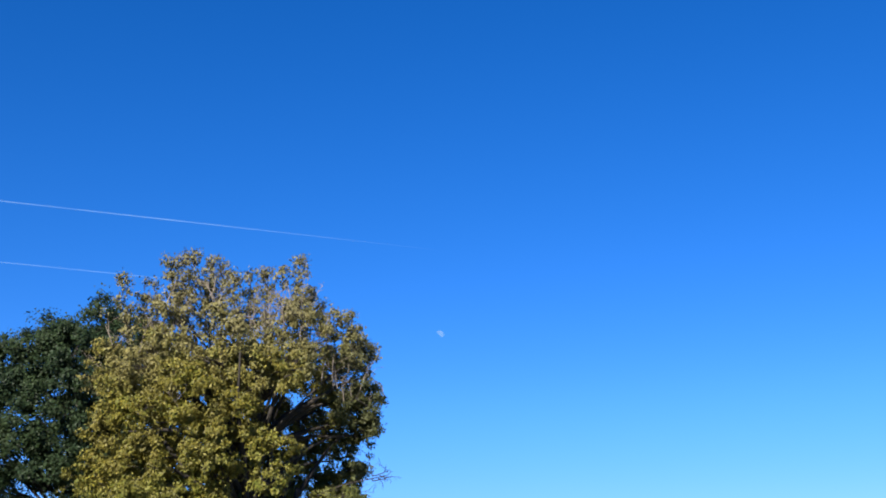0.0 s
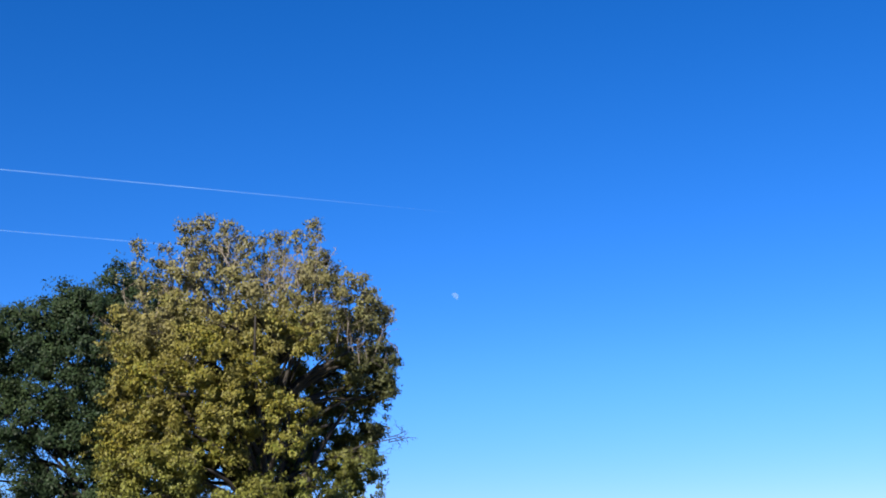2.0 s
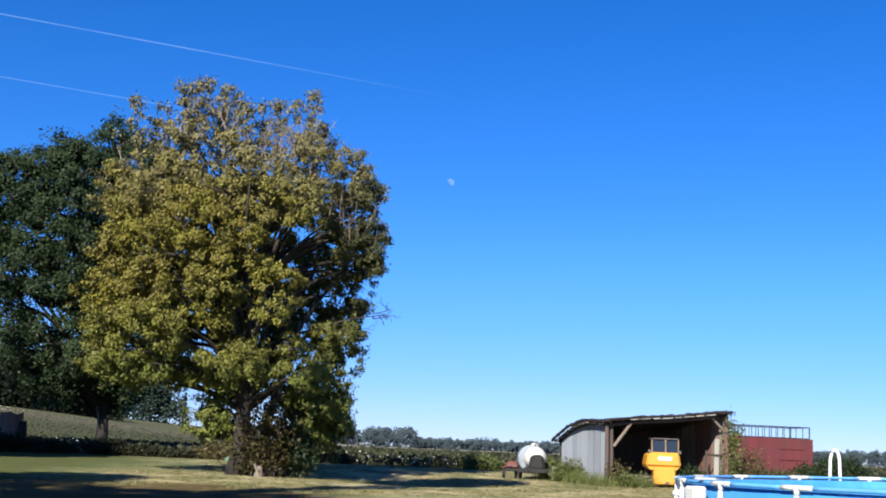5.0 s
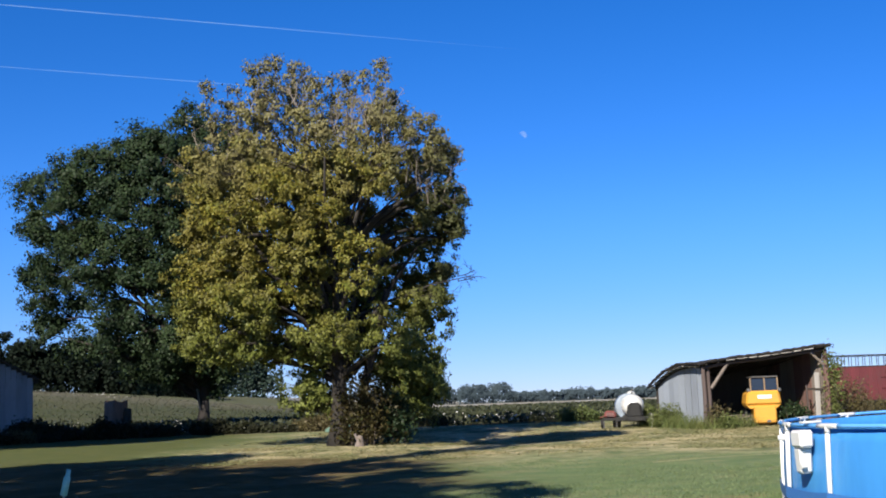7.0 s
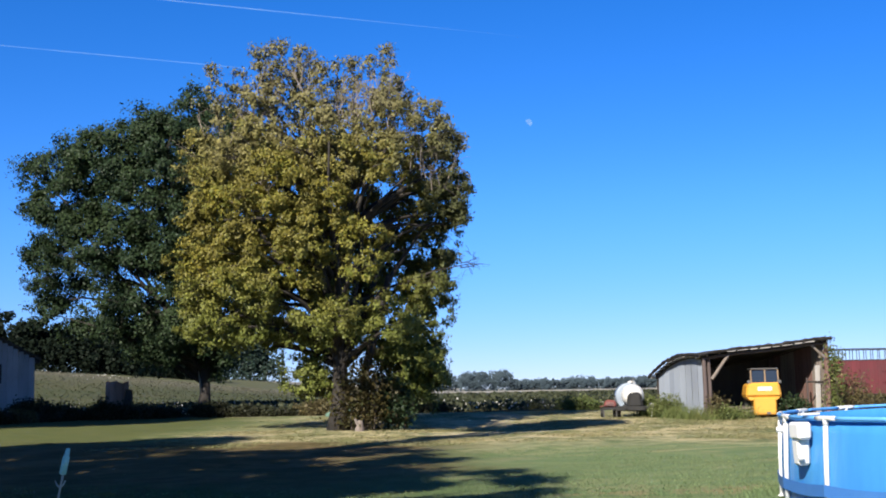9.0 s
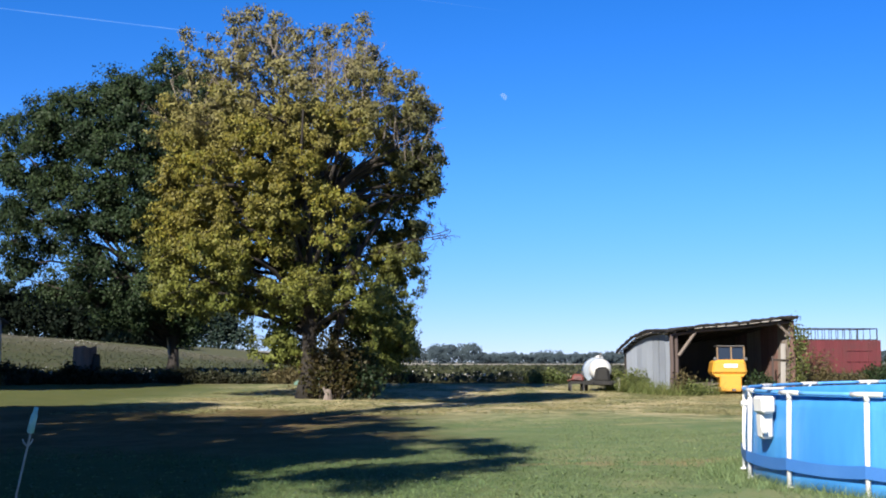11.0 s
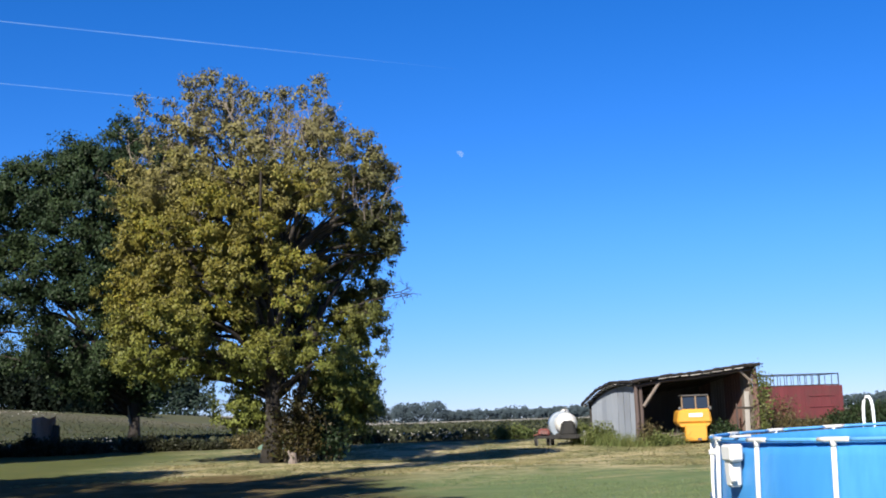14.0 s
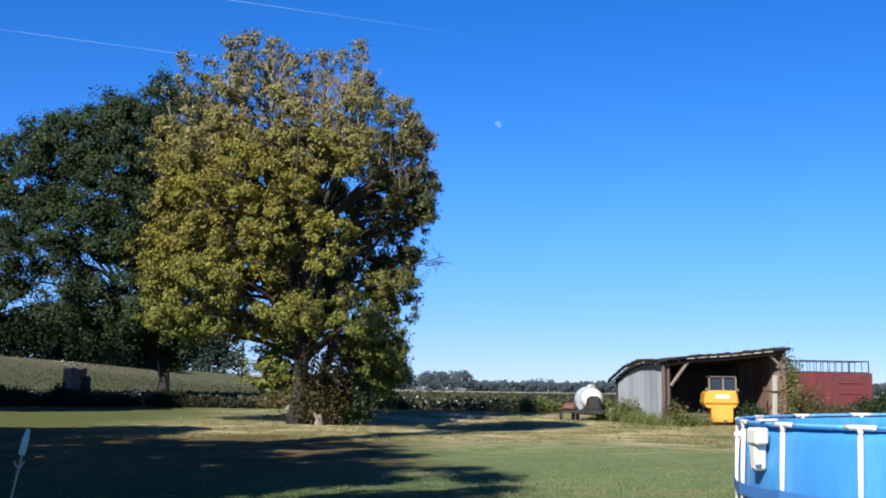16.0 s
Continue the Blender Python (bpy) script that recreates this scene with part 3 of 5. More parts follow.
def set_back(p, turn=1.15):
    """The crown's flank away from the sun lies behind its front boughs."""
    p = p.copy()
    p[:, 1] += turn * np.clip(p[:, 0] - 0.2, 0, 3.2) * (1 - 0.75 * ease(3.0, 4.4, p[:, 0])) * (1 - ease(10.5, 13.5, p[:, 2]))
    return p


# the boughs that hang in front: place, half width, half height
BOUGHS = [(1.1, -4.5, 7.0, 1.12, 1.3), (-0.5, -4.0, 4.6, 1.35, 0.65), (2.1, -3.0, 4.0, 1.3, 0.65), (-5.3, -2.0, 9.6, 1.1, 2.5), (-5.8, -2.0, 6.2, 1.1, 2.3), (-4.0, -3.7, 7.1, 1.0, 1.9),
          (-1.7, -4.3, 8.0, 1.0, 1.3), (-0.4, -3.7, 9.9, 1.0, 1.0), (-2.8, -3.6, 10.4, 1.1, 1.2), (1.3, -3.4, 10.8, 1.3, 0.9), (2.3, 3.6, 9.3, 1.5, 1.4), (1.5, 3.6, 7.4, 1.4, 1.3), (3.1, 3.0, 10.9, 1.2, 1.0), (3.5, 1.6, 7.7, 1.0, 0.9), (3.0, 1.0, 6.2, 1.0, 0.8), (3.4, -0.5, 12.6, 1.1, 1.4), (4.2, 0.6, 12.0, 0.8, 0.8), (4.5, 1.3, 10.4, 0.8, 0.6), (4.2, 2.0, 9.0, 0.7, 0.7), (-6.2, -1.0, 4.4, 1.0, 0.7), (-3.2, -3.2, 5.3, 0.9, 0.9), (-1.7, 0.8, 4.0, 0.8, 0.45)]
rng = np.random.default_rng(11)
maple = empty("maple_tree", pose(-5.2, 50.2, 0.03), "broad tree with yellowing olive leaves on the lawn", "tree")
outer, axis = pads(rng, 5200, MAPLE_H, MAPLE_L, MAPLE_R, S1, 0.9, (0.8, 1.0), 1.32, -0.1, sparse=0.04)
inner, axis2 = pads(rng, 1600, MAPLE_H[:-2], MAPLE_L[:-2], MAPLE_R[:-2], S1, 0.9, (0.2, 0.62), 1.12, -0.3)
skirt, axis3 = pads(rng, 500, [68, 95, 150], [60, 35, 10], [175, 192, 188], S1, 1.1, (0.3, 1.0), 0.72)
low, axis4 = pads(rng, 45, [72, 90, 118], [-96, -112, -100], [-30, -22, -15], S1, 0.9, (0.1, 1.0), 0.5, inset=12)
low, axis4 = low + np.array((0, 0.5, 0)), axis4 + np.array((0, 0.5, 0))
hollow = (outer[:, 0] > 0.4) & (outer[:, 0] < 3.6) & (outer[:, 1] < 1.3) & (outer[:, 2] > 5.4) & (outer[:, 2] < 11.2) & (rng.random(len(outer)) < 0.9)
hollow |= (outer[:, 2] > 12.6) & (rng.random(len(outer)) < 0.5)  # the crown has gone thin there
outer, axis = outer[~hollow], axis[~hollow]
hollow = (inner[:, 0] > 0.3) & (inner[:, 0] < 3.4) & (inner[:, 1] < 0.9) & (inner[:, 2] > 5.4) & (inner[:, 2] < 10.8)
inner, axis2 = inner[~hollow], axis2[~hollow]
under = (outer[:, 2] < 5.4) & (outer[:, 1] < -0.8) & (outer[:, 0] > -3.4) & (outer[:, 0] < 0.2)
outer, axis = outer[~under], axis[~under]
outer, axis, inner, axis2, skirt, axis3 = [set_back(q, w) for q, w in ((outer, 0.95), (axis, 0.95), (inner, 1.0), (axis2, 1.0), (skirt + np.array((0, 1.6, 0)), 0.35), (axis3 + np.array((0, 1.6, 0)), 0.35))]
lobes = np.array([(198, 0, 532), (182, -40, 512), (210, 10, 440), (192, -50, 428), (200, 0, 378), (176, 20, 312), (160, -50, 262), (164, 20, 228), (150, 60, 285), (135, 80, 265), (120, -20, 250), (105, 40, 236), (130, 20, 222), (112, 70, 276)]) * S1
lobes = set_back(lobes, 0.9)
boughs = np.concatenate([outer, inner, skirt, low, lobes])
axes = np.concatenate([axis, axis2, axis3, axis4, lobes * np.array((0.2, 1, 1)) - np.array((0, 0, 0.8))])
ends = np.concatenate([outer[rng.choice(len(outer), 44, replace=False)] * 0.92, inner[rng.choice(len(inner), 26, replace=False)]])
trunk_and_limbs(maple, [tuple(q) for q in ends if q[2] > 3.4] + [(q[0] * 0.9, q[1] * 0.85, q[2]) for q in BOUGHS] + [(u * S1 * 0.93, 0.0, (h - 70) * S1) for u, h in SPIRES], (2.6, 3.4, 4.5, 6.0, 8.0, 10.0), 0.36, DARK_BARK, rng, 11.5, -0.45)
tips, roots, grow = [], [], []
for q, c_ in zip(boughs, axes):
    out = unit(q - c_)
    big = rng.uniform(0.5, 1.3) * (0.7 if q[2] > 13.0 else 1.0)
    for k in range(15):
        stray = k > 10  # loose sprigs round the bough
        d = ball_points(rng, 1, 0.9 if stray else 0.35)[0] * np.array((0.86, 0.86, 0.62)) * big * (rng.uniform(1.1, 1.5) if stray else 1.0)
        tips.append(q + d - np.array((0, 0, 0.35)) * max(0.0, float(d @ out)))
        roots.append(q - out * 0.45)
        grow.append((0.42 if q[2] > 13.0 else 0.65 if q[2] > 12.0 else 1.0) * (rng.uniform(0.15, 0.5) if stray else 1.0))
for x, y, z, w, h in BOUGHS:
    for _ in range(int(26 * (w * h) ** 0.75)):
        d = ball_points(rng, 1, 0.55)[0] * np.array((w, w * 0.8, h))
        tips.append(np.array((x, y, z)) + d)
        roots.append(np.array((x * 0.95, y * 0.9, z)) + d * np.array((0.4, 0.4, 0.8)))
        grow.append(rng.uniform(0.7, 1.1))
for u, h in SPIRES:  # thin upright shoots with few leaves
    deep = rng.uniform(-1.3, 1.3)
    foot, tip = np.array((u * 0.9, deep / S1 * 0.8, h - 170)) * S1, np.array((u, deep / S1, h + 6)) * S1
    for t in rng.uniform(0.0, 1.0, 40):
        p = foot + (tip - foot) * t
        tips.append(p + rng.normal(size=3) * np.array((0.36, 0.36, 0.2)) * (1.15 - 0.8 * t))
        roots.append(p - np.array((0, 0, 0.3)))
        grow.append(rng.uniform(0.2, 0.62))
tips, roots, grow = np.array(tips), np.array(roots), np.array(grow)
clear = (tips[:, 2] > 2.5) & (tips[:, 2] < 3.4) & (tips[:, 0] > -1.0) & (tips[:, 0] < 0.8)  # the trunks show there
clear |= (tips[:, 0] > np.interp(tips[:, 2] / S1, MAPLE_H, MAPLE_R) * S1 + 0.08) & (tips[:, 2] < 13.0)
tips, roots, grow = tips[~clear], roots[~clear], grow[~clear]
pick = np.where((rng.random(len(tips)) < 0.5) | (grow < 0.7))[0]
twig_mass(rng, tips[pick], roots[pick], maple, DARK_BARK, 0.018)
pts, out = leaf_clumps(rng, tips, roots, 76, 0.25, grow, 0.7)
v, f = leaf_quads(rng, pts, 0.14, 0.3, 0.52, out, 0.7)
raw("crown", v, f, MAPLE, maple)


def spray(bm, a, way, length, r, rng, depth=3):
    """A bare twig that forks."""
    a, way = np.array(a), unit(np.array(way))
    path = [a]
    for _ in range(3):
        way = unit(way + rng.normal(size=3) * 0.22)
        path.append(path[-1] + way * length / 3)
    tube(path, [r, r * 0.85, r * 0.7, r * 0.5], 4, bm, False)
    if depth > 1:
        for q in path[1:]:
            spray(bm, q, way + rng.normal(size=3) * 0.55, length * rng.uniform(0.4, 0.65), r * 0.6, rng, depth - 1)


bm = bmesh.new()  # bare twigs that stand out of the top and the sunny side
for _ in range(84):
    u, h = SPIRES[rng.integers(len(SPIRES))]
    a = np.array(((u + rng.uniform(-25, 25)) * S1, rng.uniform(-1.5, 0.8), (h - rng.uniform(85, 150)) * S1))
    spray(bm, a, (rng.uniform(-0.3, 0.35), rng.uniform(-0.2, 0.2), 1), rng.uniform(0.8, 1.35), 0.022, rng)
for _ in range(16):
    p = outer[rng.integers(len(outer))]
    spray(bm, p, unit(p - np.array((-1, 0, 6.0))), rng.uniform(0.9, 1.4), 0.014, rng)
tagged(part("bare_twigs", bm, PALE_BARK, maple), kind="stuff")
bm = bmesh.new()
tube([(2.4, 0.8, 6.2), (3.6, 0.2, 6.6), (200 * S1, -0.3, 285 * S1)], [0.04, 0.03, 0.022], 5, bm, False)
for dz in (0.0, 0.1, -0.1):
    spray(bm, (200 * S1, -0.3, 285 * S1 + dz), (1, 0, 0.1), rng.uniform(0.6, 0.85), 0.022, rng, 4)
tagged(part("dead_twigs", bm, DARK_BARK, maple), kind="stuff")
bm = tube([(0.62, 0.3, -0.1), (0.55, 0.2, 1.2), (0.7, 0.1, 2.6), (1.15, 0.2, 4.2), (1.7, 0.3, 6.5)], [0.30, 0.22, 0.19, 0.16, 0.10], 10)
part("stem", bm, DARK_BARK, maple, smooth=True)

# the dark tree behind it
S2 = 72.0 / 2119
OAK_H = [110, 150, 190, 235, 330, 410, 446, 478, 506, 530, 550]
OAK_L = [-70, -205, -232, -255, -262, -266, -255, -212, -155, -62, -12]
OAK_R = [60, 90, 105, 115, 115, 105, 100, 95, 85, 70, 45]
rng = np.random.default_rng(21)
oak = empty("oak_tree", pose(-16.7, 72.0, ground_z(-16.7, 72)), "tall dark green tree among weeds behind the lawn", "tree")
outer, axis = pads(rng, 3000, OAK_H, OAK_L, OAK_R, S2, 0.75, (0.78, 1.0), 1.5, -0.34, -14)
inner, axis2 = pads(rng, 700, OAK_H, OAK_L, OAK_R, S2, 0.75, (0.15, 0.72), 2.0, -0.25, -5)
notch = (outer[:, 2] < 5.5) & (outer[:, 0] < -5.0) & (rng.random(len(outer)) < 0.7)
notch |= (outer[:, 0] < -6.0) & (outer[:, 0] > -8.4) & (outer[:, 2] > 5.8) & (outer[:, 2] < 9.2)
outer, axis = outer[~notch], axis[~notch]
shoots = np.array([(-2.0, -0.3, 3.4), (1.4, -0.2, 2.9), (0.9, 0.2, 3.9), (-1.0, 0.1, 4.0)])
lobes = np.array([(-10.1, 0, 15.4), (-9.9, -0.8, 14.9), (-10.2, 0, 12.8), (-9.8, 0.5, 12.4), (-10.2, 0, 10.0), (-9.6, -0.5, 9.5), (-9.3, 0, 8.2), (-9.2, 0.3, 7.1), (-8.9, -0.3, 6.3), (-0.1, -0.4, 18.9), (0.1, 0, 19.5), (-2.6, 0, 17.6), (-1.0, -2.5, 4.1), (-0.3, -2.6, 4.9), (-1.5, -2.2, 3.5), (1.7, -1.6, 3.9)])
boughs, axes = np.concatenate([outer, inner, shoots, lobes]), np.concatenate([axis, axis2, shoots * np.array((0, 0, 0.8)), lobes * np.array((0.6, 0.3, 1))])
ends = outer[rng.choice(len(outer), 30, replace=False)] * np.array((0.88, 0.88, 0.97))
trunk_and_limbs(oak, [tuple(q) for q in ends] + [tuple(q) for q in shoots] + [tuple(q * np.array((0.95, 1, 0.99))) for q in lobes], (1.9, 2.6, 3.4, 5.0, 7.0, 9.0, 12.0), 0.34, DARK_BARK, rng, foot=0.5)
tips, roots, grow = [], [], []
for q, c_ in zip(boughs, axes):
    big = rng.uniform(0.5, 1.35)
    for k in range(11):
        stray = k > 7
        tips.append(q + ball_points(rng, 1, 0.9 if stray else 0.3)[0] * np.array((1.05, 1.05, 0.85)) * big * (1.35 if stray else 1.0))
        roots.append(q - unit(q - c_) * 0.6)
        grow.append(rng.uniform(0.15, 0.5) if stray else 1.0)
tips, roots = np.array(tips), np.array(roots)
pick = np.where(rng.random(len(tips)) < 0.5)[0]
twig_mass(rng, tips[pick], roots[pick], oak, DARK_BARK, 0.026)
pts, out = leaf_clumps(rng, tips, roots, 112, 0.44, np.array(grow), 0.4)
v, f = leaf_quads(rng, pts, 0.18, 0.35, out=out)
raw("crown", v, f, OAK, oak)
part("scar", tube([(0.44, -0.30, 1.3), (0.36, -0.30, 1.9), (0.22, -0.28, 2.7)], [0.05, 0.08, 0.04], 8), PALE_BARK, oak, "pale bare patch on the trunk", smooth=True)

# All unseen; the 26 m one is added to shade beside the maple.
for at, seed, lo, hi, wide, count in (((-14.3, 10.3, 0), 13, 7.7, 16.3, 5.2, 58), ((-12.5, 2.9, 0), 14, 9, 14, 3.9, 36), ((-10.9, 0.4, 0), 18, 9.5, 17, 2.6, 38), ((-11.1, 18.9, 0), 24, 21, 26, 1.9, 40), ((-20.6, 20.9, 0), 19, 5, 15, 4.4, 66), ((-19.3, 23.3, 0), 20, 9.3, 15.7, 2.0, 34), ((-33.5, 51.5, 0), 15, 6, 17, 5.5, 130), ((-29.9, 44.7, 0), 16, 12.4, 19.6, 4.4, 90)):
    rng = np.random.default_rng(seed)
    shade = empty("shade_tree", pose(*at), "tall leafy tree out of view, set to shade the lawn", "tree", "shade trees")
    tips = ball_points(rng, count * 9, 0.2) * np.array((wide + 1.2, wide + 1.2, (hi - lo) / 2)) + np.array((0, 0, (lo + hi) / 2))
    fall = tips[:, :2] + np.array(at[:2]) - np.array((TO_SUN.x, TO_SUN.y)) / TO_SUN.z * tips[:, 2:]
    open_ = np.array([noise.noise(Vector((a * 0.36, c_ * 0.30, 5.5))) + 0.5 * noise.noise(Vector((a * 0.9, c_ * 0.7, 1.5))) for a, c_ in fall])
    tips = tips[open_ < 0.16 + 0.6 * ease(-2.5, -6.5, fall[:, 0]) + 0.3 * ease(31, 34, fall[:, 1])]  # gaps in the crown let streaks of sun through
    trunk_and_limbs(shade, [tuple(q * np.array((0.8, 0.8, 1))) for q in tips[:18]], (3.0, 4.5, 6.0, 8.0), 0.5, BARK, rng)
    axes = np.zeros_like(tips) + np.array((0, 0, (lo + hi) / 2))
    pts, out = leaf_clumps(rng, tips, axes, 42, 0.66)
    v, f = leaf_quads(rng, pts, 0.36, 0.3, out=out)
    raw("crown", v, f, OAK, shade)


# ------------------------------------------------------------ far woods
def woods(name, spots, label, leaf, seed, size, per, face=0.0, fill=0.6):
    """Far trees as one mass: spots are (x, y, z of foot, height, width)."""
    rng = np.random.default_rng(seed)
    pts = []
    for x, y, z, h, w in spots:
        k = 13
        c_ = ball_points(rng, k, 0.4) * np.array((w * 0.45, w * 0.45, h * 0.36)) + np.array((x, y, z + h * 0.55))
        rr = rng.uniform(0.11, 0.27, k) * w
        for q, r in zip(c_, rr):
            pts.append(q + ball_points(rng, per, 0.35) * r)
        k = per * 6
        pts.append(np.column_stack([x + rng.uniform(-0.6, 0.6, k) * w, y + rng.normal(size=k) * w * 0.15, z - 1.0 + rng.uniform(0, h * fill + 1.0, k)]))
    v, f = leaf_quads(rng, np.concatenate(pts), size, 0.4, 0.8, np.array((-0.3, -1.2, 0.6)) * face)
    return tagged(raw(name, v, f, leaf), label, "woods", kind="stuff")


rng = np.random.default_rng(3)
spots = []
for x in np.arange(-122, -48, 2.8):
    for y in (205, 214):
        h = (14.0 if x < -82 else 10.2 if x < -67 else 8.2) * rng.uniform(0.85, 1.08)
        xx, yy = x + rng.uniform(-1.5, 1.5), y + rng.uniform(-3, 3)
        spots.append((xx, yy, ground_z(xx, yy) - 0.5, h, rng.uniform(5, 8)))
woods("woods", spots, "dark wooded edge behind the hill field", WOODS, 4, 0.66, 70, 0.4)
spots = []
for x in np.arange(-92, -51, 3.0):
    spots.append((x + rng.uniform(-1, 1), 300 + rng.uniform(-5, 5), 5.0, 11.5 * rng.uniform(0.85, 1.1) * float(ease(-46, -60, x)) + 2.5, rng.uniform(6, 9)))
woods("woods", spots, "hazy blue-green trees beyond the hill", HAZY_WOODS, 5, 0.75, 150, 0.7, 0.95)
spots = []
for x in np.arange(-60, 420, 2.5):
    u = x / 550 * 2119 + 784
    h = (8.4 if u < 800 else 9.2 if u < 850 else 5.0) * rng.uniform(0.88, 1.06) + max(0, (u - 1400) * 0.008)
    spots.append((x + rng.uniform(-2, 2), 550 + rng.uniform(-8, 8), 0.5, h + 0.7, rng.uniform(5, 9)))
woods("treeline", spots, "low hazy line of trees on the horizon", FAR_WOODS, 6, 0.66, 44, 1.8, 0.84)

# ------------------------------------------------------------ crop field
rng = np.random.default_rng(17)
px, py = [], []
for row in np.arange(70.8, 150.0, 1.0):
    step = 0.45 if row < 90 else 0.8 if row < 115 else 1.4
    x = np.arange(-62, 60, step)
    px.append(x + rng.uniform(-0.15, 0.15, len(x)))
    py.append(np.full(len(x), row) + rng.uniform(-0.2, 0.2, len(x)))
px, py = np.concatenate(px), np.concatenate(py)
on = ((px > -9) | (py < 90 + 2 * np.sin(px * 0.2))) & ((px > -22) | (py > 80)) & ((px < 14) | (py > 74))
px, py = px[on], py[on]
tall = rng.uniform(0.42, 0.7, len(px)) * np.where(py > 85, 0.85, 1.0)
pts = []
for k in range(16):
    hgt = rng.uniform(0.15, 1.0, len(px)) * tall
    pts.append(np.column_stack([px + rng.normal(size=len(px)) * 0.22, py + rng.normal(size=len(px)) * 0.22, terrain(px, py) + hgt]))
v, f = leaf_quads(rng, np.concatenate(pts), 0.24, 0.5, 0.8)
tagged(raw("cotton_plants", v, f, CROP), "rows of green cotton plants in the field", "crop", kind="stuff")
near = np.where((py < 75) | ((px < -11) & (py > 79) & (py < 89) & (rng.random(len(py)) < 0.55)) | ((rng.random(len(py)) < 0.1) & (py < 82)))[0]
vs, fs = [], []
for i in np.repeat(near, 2):
    if rng.random() > (0.62 if -5 < px[i] < 7.5 else 0.6 if px[i] < -14 else 0.12):
        continue
    q = np.array((px[i] + rng.normal() * 0.2, py[i] + rng.normal() * 0.25 - 0.15, ground_z(px[i], py[i]) + tall[i] * rng.uniform(0.2, 0.95)))
    r = rng.uniform(0.04, 0.08) * (1.25 if px[i] < -11 else 1.0)
    o = len(vs)
    vs += [q + np.array(d) * r for d in ((1, 0, 0), (0, 1, 0), (-1, 0, 0), (0, -1, 0), (0, 0, 1), (0, 0, -1))]
    fs += [(o + a, o + (a + 1) % 4, o + 4) for a in range(4)] + [(o + (a + 1) % 4, o + a, o + 5) for a in range(4)]
hx, hy = rng.uniform(-76, -46, 80), rng.uniform(146, 171, 80)
hx, hy = np.concatenate([hx, rng.uniform(-34, -20, 260)]), np.concatenate([hy, rng.uniform(84, 96, 260)])
for x, y in zip(hx, hy):
    q = np.array((x, y, ground_z(x, y) + rng.uniform(0.1, 0.3)))
    r = rng.uniform(0.04, 0.085)
    o = len(vs)
    vs += [q + np.array(d) * r for d in ((1, 0, 0), (0, 1, 0), (-1, 0, 0), (0, -1, 0), (0, 0, 1), (0, 0, -1))]
    fs += [(o + a, o + (a + 1) % 4, o + 4) for a in range(4)] + [(o + (a + 1) % 4, o + a, o + 5) for a in range(4)]
tagged(raw("cotton_bolls", vs, fs, COTTON), "open white bolls on the cotton plants", "crop", kind="stuff")


# ------------------------------------------------------------ bushes and weeds
def bush(name, x, y, w, d, h, label, leaf, seed, size=0.13, count=None, category="bush", group=""):
    """A shrub: many stems from the ground, leaves along their outer parts."""
    rng = np.random.default_rng(seed)
    top = empty(name, pose(x, y, ground_z(x, y)), label, category, group)
    stems, pts = bmesh.new(), []
    stems_n = max(6, int(9 * w * d) + 6)
    per = int((count or 1400 * w * h) / stems_n)
    for _ in range(stems_n):
        a, q = rng.uniform(0, math.tau), math.sqrt(rng.random())
        foot = np.array((math.cos(a) * q * w * 0.4, math.sin(a) * q * d * 0.4, -0.05))
        tip = np.array((foot[0] * 1.25, foot[1] * 1.25, h * (1 - 0.5 * q * q) * rng.uniform(0.65, 1.05)))
        tube(bend(foot, tip, rng, 0.05, 4), [0.018, 0.014, 0.010, 0.004], 4, stems, False)
        t = rng.uniform(0.2, 1.0, per)[:, None]
        pts.append(foot + (tip - foot) * t + rng.normal(size=(per, 3)) * np.array((0.15, 0.15, 0.1)) * (0.6 + 0.5 * h))
    tagged(part("stems", stems, BARK, top), kind="stuff")
    p = np.concatenate(pts)
    p[:, 2] = np.maximum(p[:, 2], 0.02)
    v, f = leaf_quads(rng, p, size)
    raw("leaves", v, f, leaf, top)
    return top


def pix(u, y):
    """Sideways place of the bearing u at the distance y."""
    return (u - 784) / 2119 * y


bush("bush", pix(1134, 56.5), 56.5, 2.1, 1.4, 1.2, "leafy green bush beside the grey shed wall", WEED, 41, 0.10)
bush("bush", pix(1085, 60), 60, 1.2, 1.0, 1.0, "low green bush behind the tank trailer", WEED, 42)
bush("bush", pix(1226, 53), 53, 1.1, 0.8, 0.75, "low weedy bush at the shed opening", WEED, 43)
bush("bush", pix(1205, 53.4), 53.4, 0.8, 0.8, 1.3, "thin yellow-green sapling by the shed post", BROWN_WEED, 44, count=700)
bush("bush", pix(1340, 54.2), 54.2, 1.2, 0.8, 1.0, "dark green bush beside the yellow tractor", OAK, 45)
bush("bush", pix(965, 70), 70, 2.6, 1.6, 0.95, "pale green weeds at the field edge", WEED, 46)
bush("bush", pix(1440, 57), 57, 1.8, 1.2, 2.0, "brown thicket in front of the red trailer", BROWN_WEED, 47, 0.09, count=3600)
bush("bush", pix(1492, 58), 58, 2.2, 1.4, 1.05, "brown and green brush by the red trailer", BROWN_WEED, 48, 0.09, count=3600)
bush("bush", pix(1545, 60), 60, 2.4, 1.6, 1.25, "green brush beyond the pool", OAK, 49)
bush("bush", pix(1600, 62), 62, 3.0, 1.8, 1.9, "green brush beyond the pool", OAK, 50)
bush("trunk_vines", -4.6, 49.6, 1.6, 0.9, 3.9, "brown-green shoots round the foot of the tree", VINE, 51, 0.17, 2600, "bush")
bush("trunk_vines", -3.5, 50.4, 1.7, 1.0, 2.6, "dark green shoots beside the tree trunk", OAK, 52, 0.17, 2200, "bush")
